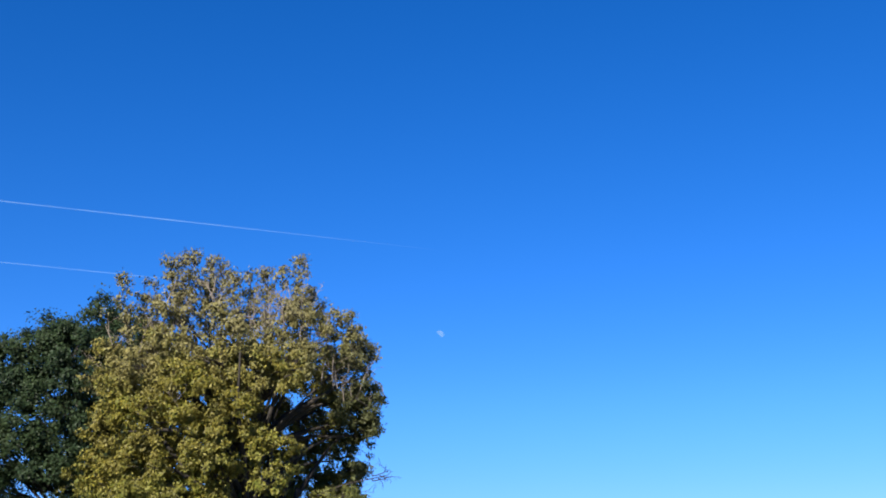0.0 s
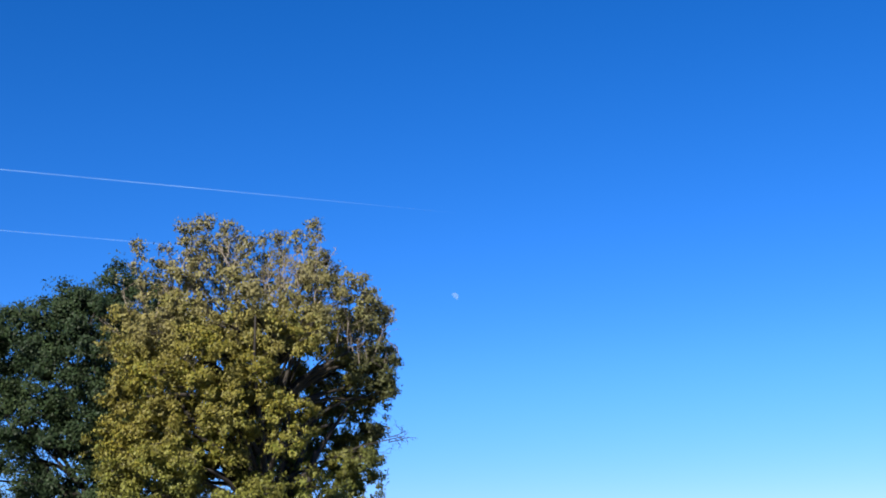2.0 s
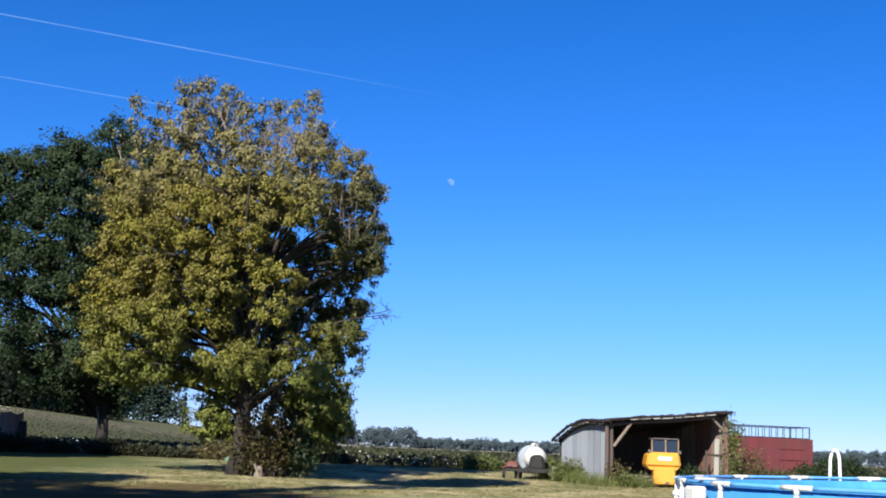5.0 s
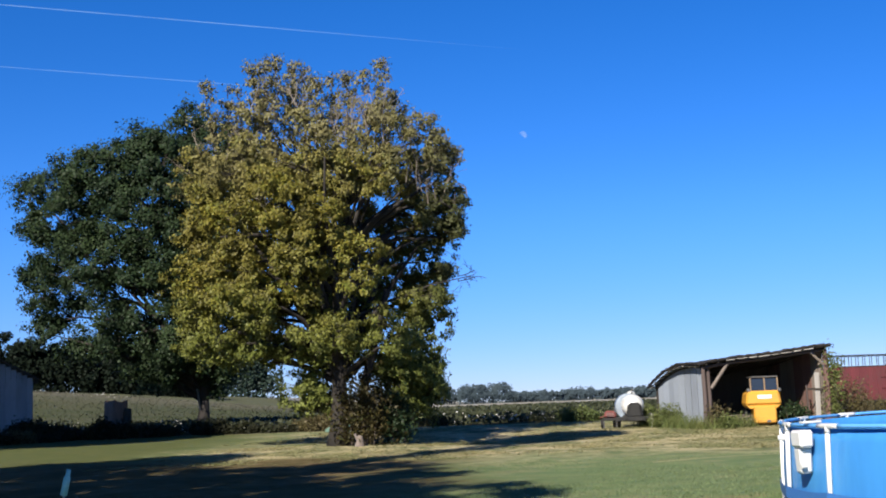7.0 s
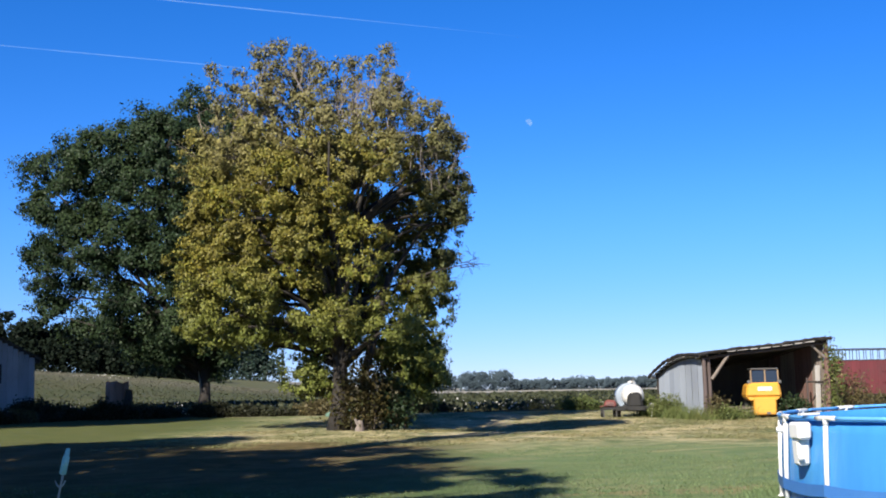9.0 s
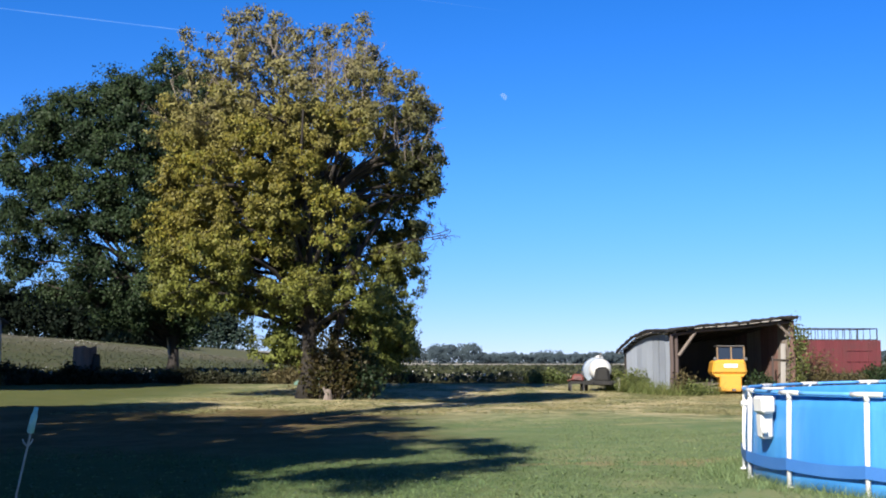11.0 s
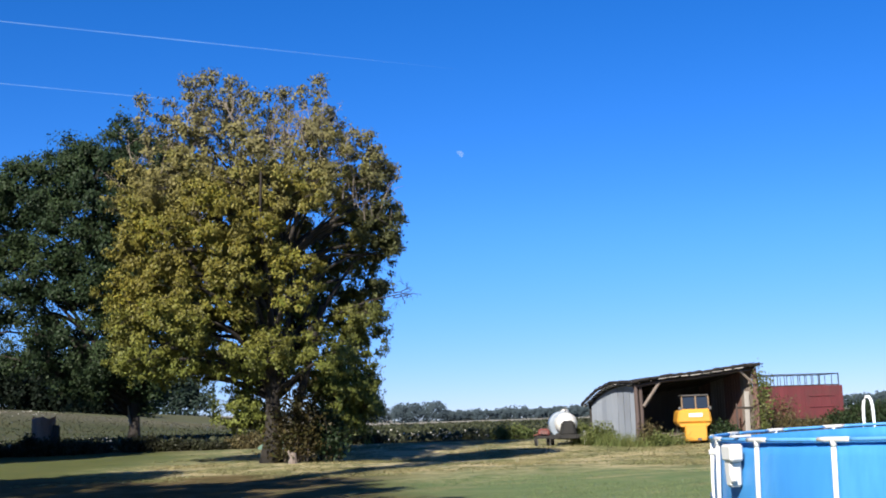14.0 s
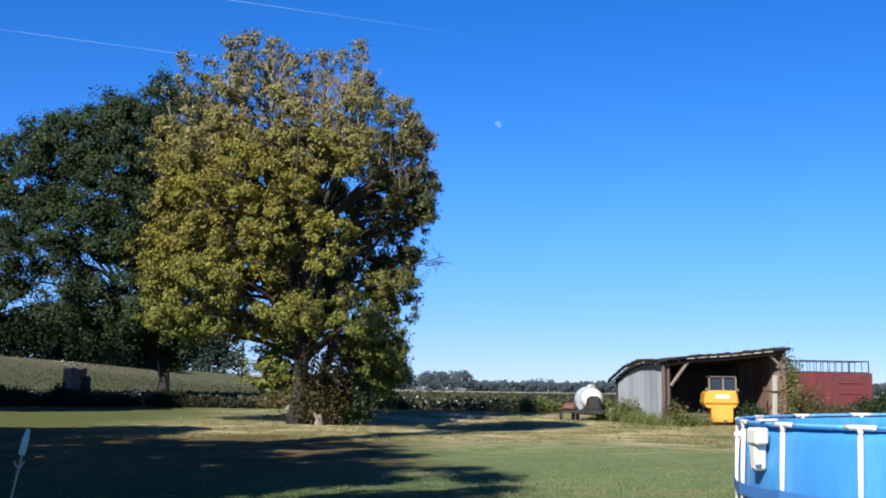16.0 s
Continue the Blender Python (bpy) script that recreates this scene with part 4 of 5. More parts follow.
# Bushes from u 385 to 705 stand in for tree shade on the cotton.
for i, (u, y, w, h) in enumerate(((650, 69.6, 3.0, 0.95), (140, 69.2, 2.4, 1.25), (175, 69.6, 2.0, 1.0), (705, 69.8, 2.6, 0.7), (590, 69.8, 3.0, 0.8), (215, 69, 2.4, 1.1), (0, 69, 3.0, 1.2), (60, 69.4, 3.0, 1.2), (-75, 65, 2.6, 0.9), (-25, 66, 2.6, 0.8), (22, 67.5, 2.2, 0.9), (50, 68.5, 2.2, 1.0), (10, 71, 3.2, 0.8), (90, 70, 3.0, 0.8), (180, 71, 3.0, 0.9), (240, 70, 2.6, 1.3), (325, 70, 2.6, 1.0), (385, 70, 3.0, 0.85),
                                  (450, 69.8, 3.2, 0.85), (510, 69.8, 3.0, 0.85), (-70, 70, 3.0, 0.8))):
    bush("bush", pix(u, y), y, w, 1.4, h * (0.82 + 0.3 * math.sin(i * 2.4)), "dark weeds on the far lawn edge, some standing in for shade", DARK_WEED if i % 5 != 4 else BROWN_WEED, 60 + i, 0.16, group="weeds along the lawn edge")

# ------------------------------------------------------------ open shed
SHED = pose(10.27, 54.0, ground_z(10.5, 54), 0, 0, 15)
shed = empty("shed", SHED, "old open-fronted farm shed with a sagging roof", "shed")
W, D = 6.1, 5.2
FL, FR, BL, BR = 2.82, 3.40, 2.0, 2.7


def roof_z(x, y):
    """Underside of the shed roof; it sags towards its low end."""
    a, c_ = x / W, y / D
    z = (FL * (1 - a) + FR * a) * (1 - c_) + (BL * (1 - a) + BR * a) * c_
    z += (1.5 * (1 - a) + 0.2 * a) * c_ * (1 - c_) * (c_ > 0)
    return z - 0.12 * max(0.0, 0.25 - a) * 4 * 0.5 + 0.02 * math.sin(a * 9)


i = 0
for y in np.arange(0.05, D - 0.3, 0.62):  # left wall of corrugated sheets
    bm = bmesh.new()
    for k in range(8):
        y0, y1 = y + k * 0.075, y + (k + 1) * 0.075
        foot = 0.02 + 0.05 * (i % 2)
        off = lambda q: 0.012 * math.sin(q * math.tau / 0.15)
        bm.faces.new([bm.verts.new(p) for p in ((off(y0), y0, foot), (off(y1), y1, foot), (off(y1), y1, roof_z(0, y1) - 0.1), (off(y0), y0, roof_z(0, y0) - 0.1))])
    bmesh.ops.remove_doubles(bm, verts=bm.verts, dist=0.001)
    bmesh.ops.solidify(bm, geom=bm.faces, thickness=0.006)
    part("wall_sheet", bm, ZINC, shed, "dull grey corrugated sheet")
    i += 1
# Shade inside the shed is put into the back boards' near-black wood.
for x in np.arange(0.0, W, 0.3):  # back wall
    part("back_board", box((0.305, 0.03, roof_z(x, D) + 0.16), (x + 0.15, D, (roof_z(x, D) + 0.16) / 2), bevel=0), DARK_WOOD, shed)
for y in np.arange(0.25, D, 0.26):  # right wall of boards
    hgt = roof_z(W, y) + 0.08
    m_ = RED_BOARD if (y * 7) % 2 < 1.2 else OLD_WOOD
    part("wall_board", box((0.03, 0.235, hgt), (W - 0.06, y, hgt / 2), bevel=0.004), m_, shed)
for x, y, r, top_, m_ in ((0.0, 0.0, 0.11, 9, POST_WOOD), (0.28, 0.1, 0.09, 9, POST_WOOD), (W, 0.0, 0.13, 9, RED_BOARD), (W - 0.72, 0.55, 0.05, 1.75, POST_WOOD)):
    hgt = min(roof_z(x, y) - 0.05, top_)
    part("post", tube([(x, y, -0.1), (x + 0.03, y, hgt * 0.5), (x, y, hgt)], [r, r * 0.92, r * 0.85], 8), m_, shed, "rough wooden post")
part("loose_board", box((0.25, 0.04, 2.3), (W - 0.36, 0.22, 1.15), (0, 1.5, 0), 0.006), GREY_WOOD, shed, "pale upright board")
part("brace", tube([(0.35, -0.02, 1.75), (1.2, -0.02, roof_z(1.2, 0) - 0.12)], 0.075, 6), OLD_WOOD, shed, "pale diagonal brace")
part("brace", tube([(W - 0.1, -0.02, 2.65), (W - 0.75, -0.02, roof_z(W - 0.7, 0) - 0.12)], 0.06, 6), OLD_WOOD, shed, "diagonal brace")
part("rail", box((0.8, 0.05, 0.09), (W - 0.5, 0.18, 1.55), (0, 2, 0)), DARK_WOOD, shed)
part("beam", tube([(x, 0.0, roof_z(x, 0) - 0.10) for x in np.linspace(-0.1, W + 0.1, 9)], 0.07, 6), POST_WOOD, shed, "front roof beam")
part("beam", tube([(0.0, y, roof_z(0, y) - 0.08) for y in np.linspace(0, D, 7)], 0.06, 6), OLD_WOOD, shed, "side roof beam")
for x in np.linspace(0.05, W - 0.05, 11):  # rafters run front to back
    part("rafter", tube([(x, -0.28, roof_z(x, -0.08) + 0.03), (x, D + 0.1, roof_z(x, D) + 0.02)], 0.055, 4), DARK_WOOD, shed)
for x in np.linspace(1.2, W - 1.0, 8):  # pale boards between the rafter ends
    part("fascia_board", box((0.44 + 0.10 * math.sin(x * 5), 0.025, 0.042 + 0.012 * math.sin(x * 3)), (x, -0.36, roof_z(x, -0.3) - 0.005), (0, -5.4, 0), 0.004), GREY_WOOD, shed)
for y in np.linspace(0.2, D, 10):
    part("rafter_tail", tube([(-0.30, y, roof_z(0, y) - 0.06), (0.3, y, roof_z(0.3, y) + 0.02)], 0.045, 4), GREY_WOOD, shed)
for k, x in enumerate(np.arange(-0.2, W - 0.3, 0.66)):  # roof sheets
    bm = bmesh.new()
    lift = 0.10 + 0.012 * (k % 2)
    for s in range(6):
        for t in range(4):
            xa, xb = x + s * 0.115, x + (s + 1) * 0.115
            ya, yb = -0.3 + t * (D + 0.55) / 4, -0.3 + (t + 1) * (D + 0.55) / 4
            zz = lambda a, c_: roof_z(min(max(a, 0), W), min(max(c_, -0.3), D)) + lift + 0.014 * math.sin(a * math.tau / 0.23) - (0.35 * max(0, 0.1 - a) if a < 0.1 else 0)
            bm.faces.new([bm.verts.new((a, c_, zz(a, c_))) for a, c_ in ((xa, ya), (xb, ya), (xb, yb), (xa, yb))])
    bmesh.ops.remove_doubles(bm, verts=bm.verts, dist=0.001)
    bmesh.ops.solidify(bm, geom=bm.faces, thickness=0.012)
    part("roof_sheet", bm, RUST, shed, "rusty corrugated roof sheet")
for y in np.arange(0.0, D, 0.52):  # boards close the eave over the side wall
    part("eave_board", box((0.03, 0.53, 0.26), (-0.05, y + 0.26, roof_z(0, y + 0.26) + 0.0), (math.degrees(math.atan2(roof_z(0, y + 0.52) - roof_z(0, y), 0.52)), 0, 0), 0.004), DARK_WOOD, shed)
part("roof_edge", tube([(x, -0.31, roof_z(x, -0.3) + 0.085 + 0.012 * math.sin(x * 5) + 0.01 * math.sin(x * 13)) for x in np.linspace(-0.2, W + 0.12, 40)], [0.058 + 0.0008 * k + 0.016 * math.sin(k * 2.3) + 0.012 * math.sin(k * 5.1) for k in range(40)], 6), RUST, shed, "buckled dark roof edge")
part("roof_edge", tube([(-0.34, y, roof_z(0, y) + 0.07 + 0.015 * math.sin(y * 4) + 0.01 * math.sin(y * 11)) for y in np.linspace(-0.3, D + 0.2, 30)], [0.075 + 0.015 * math.sin(k * 2.3) for k in range(30)], 6), RUST, shed, "buckled dark roof edge")
# vine on the corner post
rng = np.random.default_rng(70)
vine = empty("climbing_vine", SHED @ pose(W + 0.28, -0.1, 0), "green creeper climbing the shed corner", "vine")
bm = bmesh.new()
pts = []
for k in range(11):
    line = [(rng.normal() * 0.18, rng.normal() * 0.1, z) for z in np.linspace(0, rng.uniform(2.0, 3.3), 7)]
    tube(line, [0.02, 0.02, 0.017, 0.014, 0.012, 0.008, 0.005], 4, bm, False)
    for q in line[1:]:
        pts.append(np.array(q) + rng.normal(size=(30, 3)) * np.array((0.14, 0.12, 0.2)))
tagged(part("stems", bm, BARK, vine), kind="stuff")
v, f = leaf_quads(rng, np.concatenate(pts), 0.12)
raw("leaves", v, f, WEED, vine)

# ------------------------------------------------------------ yellow tractor in the shed
tractor = empty("tractor", pose(pix(1289, 54.2), 54.2, ground_z(13, 54), 0, 0, -5) @ Matrix.Diagonal((0.92, 1, 0.98, 1)), "yellow farm tractor with a dark-glazed cab parked in the shed", "tractor")
bm = box((1.74, 1.5, 0.62), (0, 0.7, 1.25), bevel=0.1, taper=(0.88, 1))
bm = box((1.28, 1.3, 0.20), (0, 0.7, 0.88), bevel=0.03, bm=bm, taper=(1.34, 1))
part("body", bm, YELLOW, tractor)
part("lower_body", box((1.06, 1.2, 0.78), (0.04, 0.5, 0.52), bevel=0.05), YELLOW, tractor)
part("bumper", box((0.85, 0.12, 0.16), (0.08, -0.16, 0.24), bevel=0.03), YELLOW, tractor)
part("hitch", box((0.18, 0.25, 0.12), (0.15, -0.2, 0.22), bevel=0.02), STEEL, tractor)
part("sign_plate", box((0.66, 0.02, 0.17), (0.05, -0.07, 1.32), bevel=0.005), WHITE_PAINT, tractor, "plain white plate")
cab = part("cab", box((1.32, 1.1, 0.66), (0.1, 0.75, 1.86), bevel=0.04, taper=(0.93, 0.9)), GLASS, tractor, "dark glazed cab")
part("roof", box((1.32, 1.2, 0.07), (0.1, 0.75, 2.22), bevel=0.03), STEEL, cab)
for x in (-0.55, 0.12, 0.74):
    part("cab_post", box((0.07, 0.06, 0.66), (x, 0.19, 1.86), (-4, 0, 0), 0.01), CAB_TAN, cab)
part("sill", box((1.3, 0.08, 0.08), (0.1, 0.16, 1.56), bevel=0.02), YELLOW, cab)
for x in (-0.66, 0.8):
    part("lamp", lathe([(0.01, 0), (0.09, 0.0), (0.1, 0.06), (0.05, 0.1)], 12, m=pose(x, 0.2, 1.62, 90, 0, 0)), STEEL, tractor, "round work lamp")
for x in (-0.52, 0.62):
    w_ = part("wheel", lathe([(0.2, -0.16), (0.5, -0.17), (0.55, -0.1), (0.55, 0.1), (0.5, 0.17), (0.2, 0.16)], 20, m=pose(x, 1.4, 0.55, 0, 90, 0)), BLACK, tractor, "black tyre")
    part("rim", lathe([(0.05, -0.17), (0.28, -0.165), (0.3, 0.165), (0.05, 0.17)], 16, m=pose(x, 1.4, 0.55, 0, 90, 0)), STEEL, w_)
rng = np.random.default_rng(77)
pile = empty("lumber_pile", SHED @ pose(1.7, 0.3, 0), "loose pile of old grey boards in the shed", "lumber")
for k in range(9):
    part("board", box((rng.uniform(1.2, 2.0), 0.16, 0.035), (rng.uniform(-0.2, 0.2), rng.uniform(-0.4, 0.5), 0.06 + k * 0.055), (rng.uniform(-4, 4), rng.uniform(-5, 5), rng.uniform(-14, 14)), 0.004), OLD_WOOD, pile)

# ------------------------------------------------------------ red cage trailer behind the shed
trailer = empty("cage_trailer", pose(pix(1478, 66), 66, ground_z(20, 66), 0, 0, 8), "red sheet-sided farm trailer with a wire cage top", "trailer")
L, H0, H1 = 4.8, 0.7, 2.5
for k, x in enumerate(np.arange(-L / 2, L / 2 - 0.01, 0.25)):
    bm = box((0.246, 0.03 + 0.02 * (k % 2), H1 - H0), (x + 0.125, 0, (H0 + H1) / 2), bevel=0.008)
    part("side_panel", bm, RED_PAINT, trailer)
part("side_panel", box((0.05, 2.2, H1 - H0), (L / 2, 1.1, (H0 + H1) / 2)), RED_PAINT, trailer)
part("side_panel", box((0.05, 2.2, H1 - H0), (-L / 2, 1.1, (H0 + H1) / 2)), RED_PAINT, trailer)
part("side_panel", box((L, 0.05, H1 - H0), (0, 2.2, (H0 + H1) / 2)), RED_PAINT, trailer)
part("floor", box((L, 2.2, 0.08), (0, 1.1, H0)), STEEL, trailer)
for z in (1.35, 1.95):
    part("side_rail", box((1.5, 0.06, 0.07), (1.3, -0.04, z)), RED_PAINT, trailer)
for y in (0.0, 2.2):
    for z in (H1 + 0.03, 3.14):
        part("cage_rail", tube([(-L / 2, y, z), (L / 2, y, z)], 0.03, 6), RUST, trailer)
    for x in np.linspace(-L / 2, L / 2, 13):
        part("cage_bar", tube([(x, y, H1), (x, y, 3.14)], 0.02 if abs(x) < 2.4 else 0.035, 5), RUST, trailer)
for x in (-L / 2, L / 2):
    part("cage_rail", tube([(x, 0, 3.14), (x, 2.2, 3.14)], 0.03, 6), RUST, trailer)
for x in (-1.5, 1.5):
    for y in (0.15, 2.05):
        part("wheel", lathe([(0.12, -0.1), (0.38, -0.11), (0.4, 0), (0.38, 0.11), (0.12, 0.1)], 16, m=pose(x, y, 0.4, 90, 0, 0)), BLACK, trailer, "black tyre")

# ------------------------------------------------------------ tank trailer
tank = empty("tank_trailer", pose(pix(1060, 58.5), 58.5, ground_z(7.4, 58.5), 0, 0, -3), "white round tank on a low farm trailer", "trailer")
TK = 0.80
prof = [(0.02, -1.02), (0.25, -1.0), (0.45, -0.9), (0.6, -0.72), (0.67, -0.5), (0.67, 1.2), (0.6, 1.42), (0.4, 1.6), (0.02, 1.68)]
shell = part("tank", lathe([(r * TK, q) for r, q in prof], 28, m=pose(0, 0, 1.02, -90, 0, 0)), TANK_WHITE, tank, "white steel tank", smooth=True)
# Added shell: its blue-grey stands in for shade on the tank's flank.
part("jacket", lathe([(0.60, -0.15), (0.655, -0.14), (0.66, 1.05), (0.60, 1.06)], 28, m=pose(-0.13, 0, 0.97, -90, 0, 0)), TANK_SHADE, shell, "added blue-grey shell for the shaded tank flank", smooth=True)
part("dome", lathe([(0.2, 0), (0.2, 0.1), (0.12, 0.16), (0.02, 0.18)], 14, m=pose(0, 0.1, 1.55)), TANK_WHITE, shell)
part("valve", tube([(0, -0.2, 1.60), (0, -0.2, 1.76), (0.10, -0.2, 1.8)], 0.03, 6), STEEL, shell)
part("end_box", box((0.84, 0.4, 0.74), (0.04, -1.0, 0.80), bevel=0.13, taper=(0.72, 0.9)), BLACK, tank, "black pump housing")
for x in (-0.45, 0.45):
    part("frame_rail", box((0.1, 3.2, 0.18), (x, 0.2, 0.42)), BLACK, tank)
part("axle", box((1.72, 0.1, 0.1), (0, -0.3, 0.34)), STEEL, tank)
part("cross_beam", box((1.7, 0.14, 0.2), (0, -1.1, 0.42)), BLACK, tank)
part("cradle", box((1.1, 2.0, 0.12), (0, 0.4, 0.53), bevel=0.03, taper=(0.8, 1)), BLACK, tank, "dark steel cradle under the tank")
for x in (-0.86, 0.86):
    w_ = part("wheel", lathe([(0.1, -0.09), (0.31, -0.1), (0.34, 0), (0.31, 0.1), (0.1, 0.09)], 16, m=pose(x, -0.3, 0.34, 0, 90, 0)), BLACK, tank, "black tyre")
    part("rim", lathe([(0.03, -0.1), (0.15, -0.095), (0.15, 0.095), (0.03, 0.1)], 12, m=pose(x, -0.3, 0.34, 0, 90, 0)), TANK_WHITE, w_)
part("jack", tube([(0.82, -1.15, 0), (0.82, -1.15, 0.62)], 0.07, 8), WHITE_PAINT, tank, "white parking jack")
pump = empty("pump_cart", pose(pix(1022, 58.2), 58.2, ground_z(6.7, 58), 0, 0, -10), "faded red engine cart beside the tank", "cart")
hood = part("hood", box((0.62, 0.6, 0.34), (0.0, -0.05, 0.66), (0, 4, 0), 0.09, taper=(0.8, 0.85)), ORANGE_RED, pump, "faded red engine hood")
for k in range(4):
    part("louvre", box((0.34, 0.02, 0.025), (0.0, -0.345 + 0.012 * k, 0.56 + 0.06 * k), (-8, 4, 0), 0.004), BLACK, hood)
part("fender", box((0.30, 0.5, 0.06), (-0.36, -0.1, 0.55), (0, -14, 0), 0.025), ORANGE_RED, pump)
part("exhaust", tube([(0.18, 0.1, 0.7), (0.2, 0.1, 0.95), (0.24, 0.1, 1.02)], 0.03, 6), STEEL, pump)
part("chassis", box((0.9, 1.0, 0.12), (0.1, 0, 0.42), bevel=0.02), BLACK, pump)
part("tow_bar", box((0.9, 0.12, 0.12), (0.75, -0.3, 0.36), (0, 3, 0), 0.02), BLACK, pump)
for x in (-0.4, 0.4):
    w_ = part("wheel", lathe([(0.05, -0.06), (0.22, -0.07), (0.25, 0), (0.22, 0.07), (0.05, 0.06)], 14, m=pose(x, -0.1, 0.25, 0, 90, 0)), BLACK, pump, "black tyre")
    part("hub", lathe([(0.01, -0.08), (0.09, -0.07), (0.09, 0.07), (0.01, 0.08)], 10, m=pose(x, -0.1, 0.25, 0, 90, 0)), ORANGE_RED, w_)
for x in (-0.3, 0.3):
    part("leg", tube([(x, -0.45, 0), (x, -0.45, 0.4)], 0.03, 6), STEEL, pump)

# ------------------------------------------------------------ white barn at the lawn's far end
barn = empty("barn", pose(-25.75, 70.0, ground_z(-26, 70), 0, 0, 21), "old white-painted barn with a gable end in the shade", "barn")
BW, BE, BRZ, BD = 8.4, 3.6, 5.95, 7.0
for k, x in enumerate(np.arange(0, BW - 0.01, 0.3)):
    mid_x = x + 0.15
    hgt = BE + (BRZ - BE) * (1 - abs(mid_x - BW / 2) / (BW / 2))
    part("wall_board", box((0.292, 0.04, hgt), (-mid_x, 0, hgt / 2), bevel=0.006), BARN_SHADED, barn)
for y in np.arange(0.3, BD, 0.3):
    part("wall_board", box((0.04, 0.292, BE), (0, y, BE / 2), bevel=0.006), BARN_SHADED, barn)
part("wall", box((0.06, BD, BE), (-BW, BD / 2 + 0.1, BE / 2)), BARN_SHADED, barn)
part("wall", box((BW, 0.06, BE), (-BW / 2, BD, BE / 2)), BARN_SHADED, barn)
part("roof", slab([(0.35, -0.3, BE - 0.12), (-BW / 2, -0.3, BRZ + 0.12), (-BW / 2, BD + 0.3, BRZ + 0.12), (0.35, BD + 0.3, BE - 0.12)], 0.12), DARK_WOOD, barn, "dark sheet roof")
part("roof", slab([(-BW / 2, -0.3, BRZ + 0.12), (-BW - 0.35, -0.3, BE - 0.12), (-BW - 0.35, BD + 0.3, BE - 0.12), (-BW / 2, BD + 0.3, BRZ + 0.12)], 0.12), DARK_WOOD, barn, "dark sheet roof")
# A dark wood panel stands in for the unlit opening.
win = part("window", box((0.30, 0.05, 1.2), (-1.95, -0.035, 2.75), bevel=0.005), DARK_WOOD, barn, "narrow window, its unlit opening a dark panel")
for dx, dz, sx, sz in ((0, 0.60, 0.42, 0.07), (0, -0.60, 0.42, 0.07), (0.18, 0, 0.07, 1.12), (-0.18, 0, 0.07, 1.12)):
    part("window_frame", box((sx, 0.06, sz), (-1.95 + dx, -0.045, 2.75 + dz), bevel=0.005), BARN_SHADED, win)
part("door", box((1.3, 0.06, 2.2), (-3.3, -0.045, 1.1), bevel=0.01), DARK_WOOD, barn, "dark plank door")

# old stump, boat
rng = np.random.default_rng(80)
stump = empty("tree_stump", pose(pix(152, 71), 71, ground_z(-21, 71) + 0.0), "broken grey tree stump in the weeds", "stump")
bm = bmesh.new()
rings = []
for z in (-0.1, 0.25, 0.9, 1.6, 2.1):
    rings.append([bm.verts.new(((0.66 + 0.16 * math.exp(-max(z, 0) * 4)) * (1 + 0.09 * math.sin(3 * a) + 0.06 * math.sin(7 * a + 1)) * math.cos(a), 0.55 * (1 + 0.1 * math.cos(4 * a)) * math.sin(a),
                  z + (0.08 * math.sin(3 * a) + 0.06 * math.sin(8 * a) if z > 2.0 else 0))) for a in np.linspace(0, math.tau, 25)[:-1]])
for a, c_ in zip(rings, rings[1:]):
    for k in range(24):
        bm.faces.new((a[k], a[(k + 1) % 24], c_[(k + 1) % 24], c_[k]))
bm.faces.new(rings[-1])
part("stump_wood", bm, CONCRETE, stump)
part("stub_limb", tube([(0.6, -0.1, 0.4), (0.74, -0.1, 1.1), (0.78, -0.1, 1.7)], [0.28, 0.26, 0.20], 8), DARK_BARK, stump)

boat = empty("upturned_boat", pose(-5.7, 66.0, ground_z(-6.3, 66), 0, 0, 2), "faded green flat-bottomed boat lying upside down", "boat")
bm = bmesh.new()
secs = []
for x, w, h in ((-2.4, 0.55, 0.18), (-2.2, 0.65, 0.30), (-0.8, 0.72, 0.34), (0.8, 0.72, 0.34), (1.9, 0.55, 0.30), (2.4, 0.35, 0.18)):
    secs.append([bm.verts.new(p) for p in ((x, -w, 0.04), (x, -w * 0.85, h), (x, w * 0.85, h), (x, w, 0.04))])
for a, c_ in zip(secs, secs[1:]):
    for k in range(3):
        bm.faces.new((a[k], a[k + 1], c_[k + 1], c_[k]))
bm.faces.new(secs[0])
bm.faces.new(secs[-1])
part("hull", bm, TEAL, boat)
part("keel", box((4.2, 0.06, 0.05), (-0.1, 0, 0.36)), TEAL, boat)
stub = empty("cut_stub", pose(-4.68, 49.0, 0.05), "pale sawn stub of wood at the foot of the tree", "stump")
part("stub_wood", tube([(0, 0, -0.1), (0.02, 0, 0.2), (0.05, 0, 0.42)], [0.22, 0.15, 0.09], 10), OLD_WOOD, stub)
part("stub_branch", tube([(-0.05, 0, 0.25), (-0.18, 0, 0.5)], [0.08, 0.05], 8), OLD_WOOD, stub)

# ------------------------------------------------------------ stake with a bottle
stake = empty("stake", pose(-4.45, 12.55, 0), "thin leaning stake with an aqua plastic sleeve on top", "stake")
part("rod", tube([(0, 0, -0.05), (0.09, 0, 0.43), (0.17, 0, 0.82), (0.20, 0, 1.0)], [0.010, 0.012, 0.013, 0.013], 8), GREY_WOOD, stake, "bare grey wooden rod")
part("sleeve", tube([(0.168, 0, 0.84), (0.17, 0, 0.85), (0.205, 0, 1.02), (0.21, 0, 1.04), (0.225, 0, 1.11)], [0.018, 0.036, 0.036, 0.026, 0.022], 12), AQUA, stake, "aqua plastic sleeve", smooth=True)
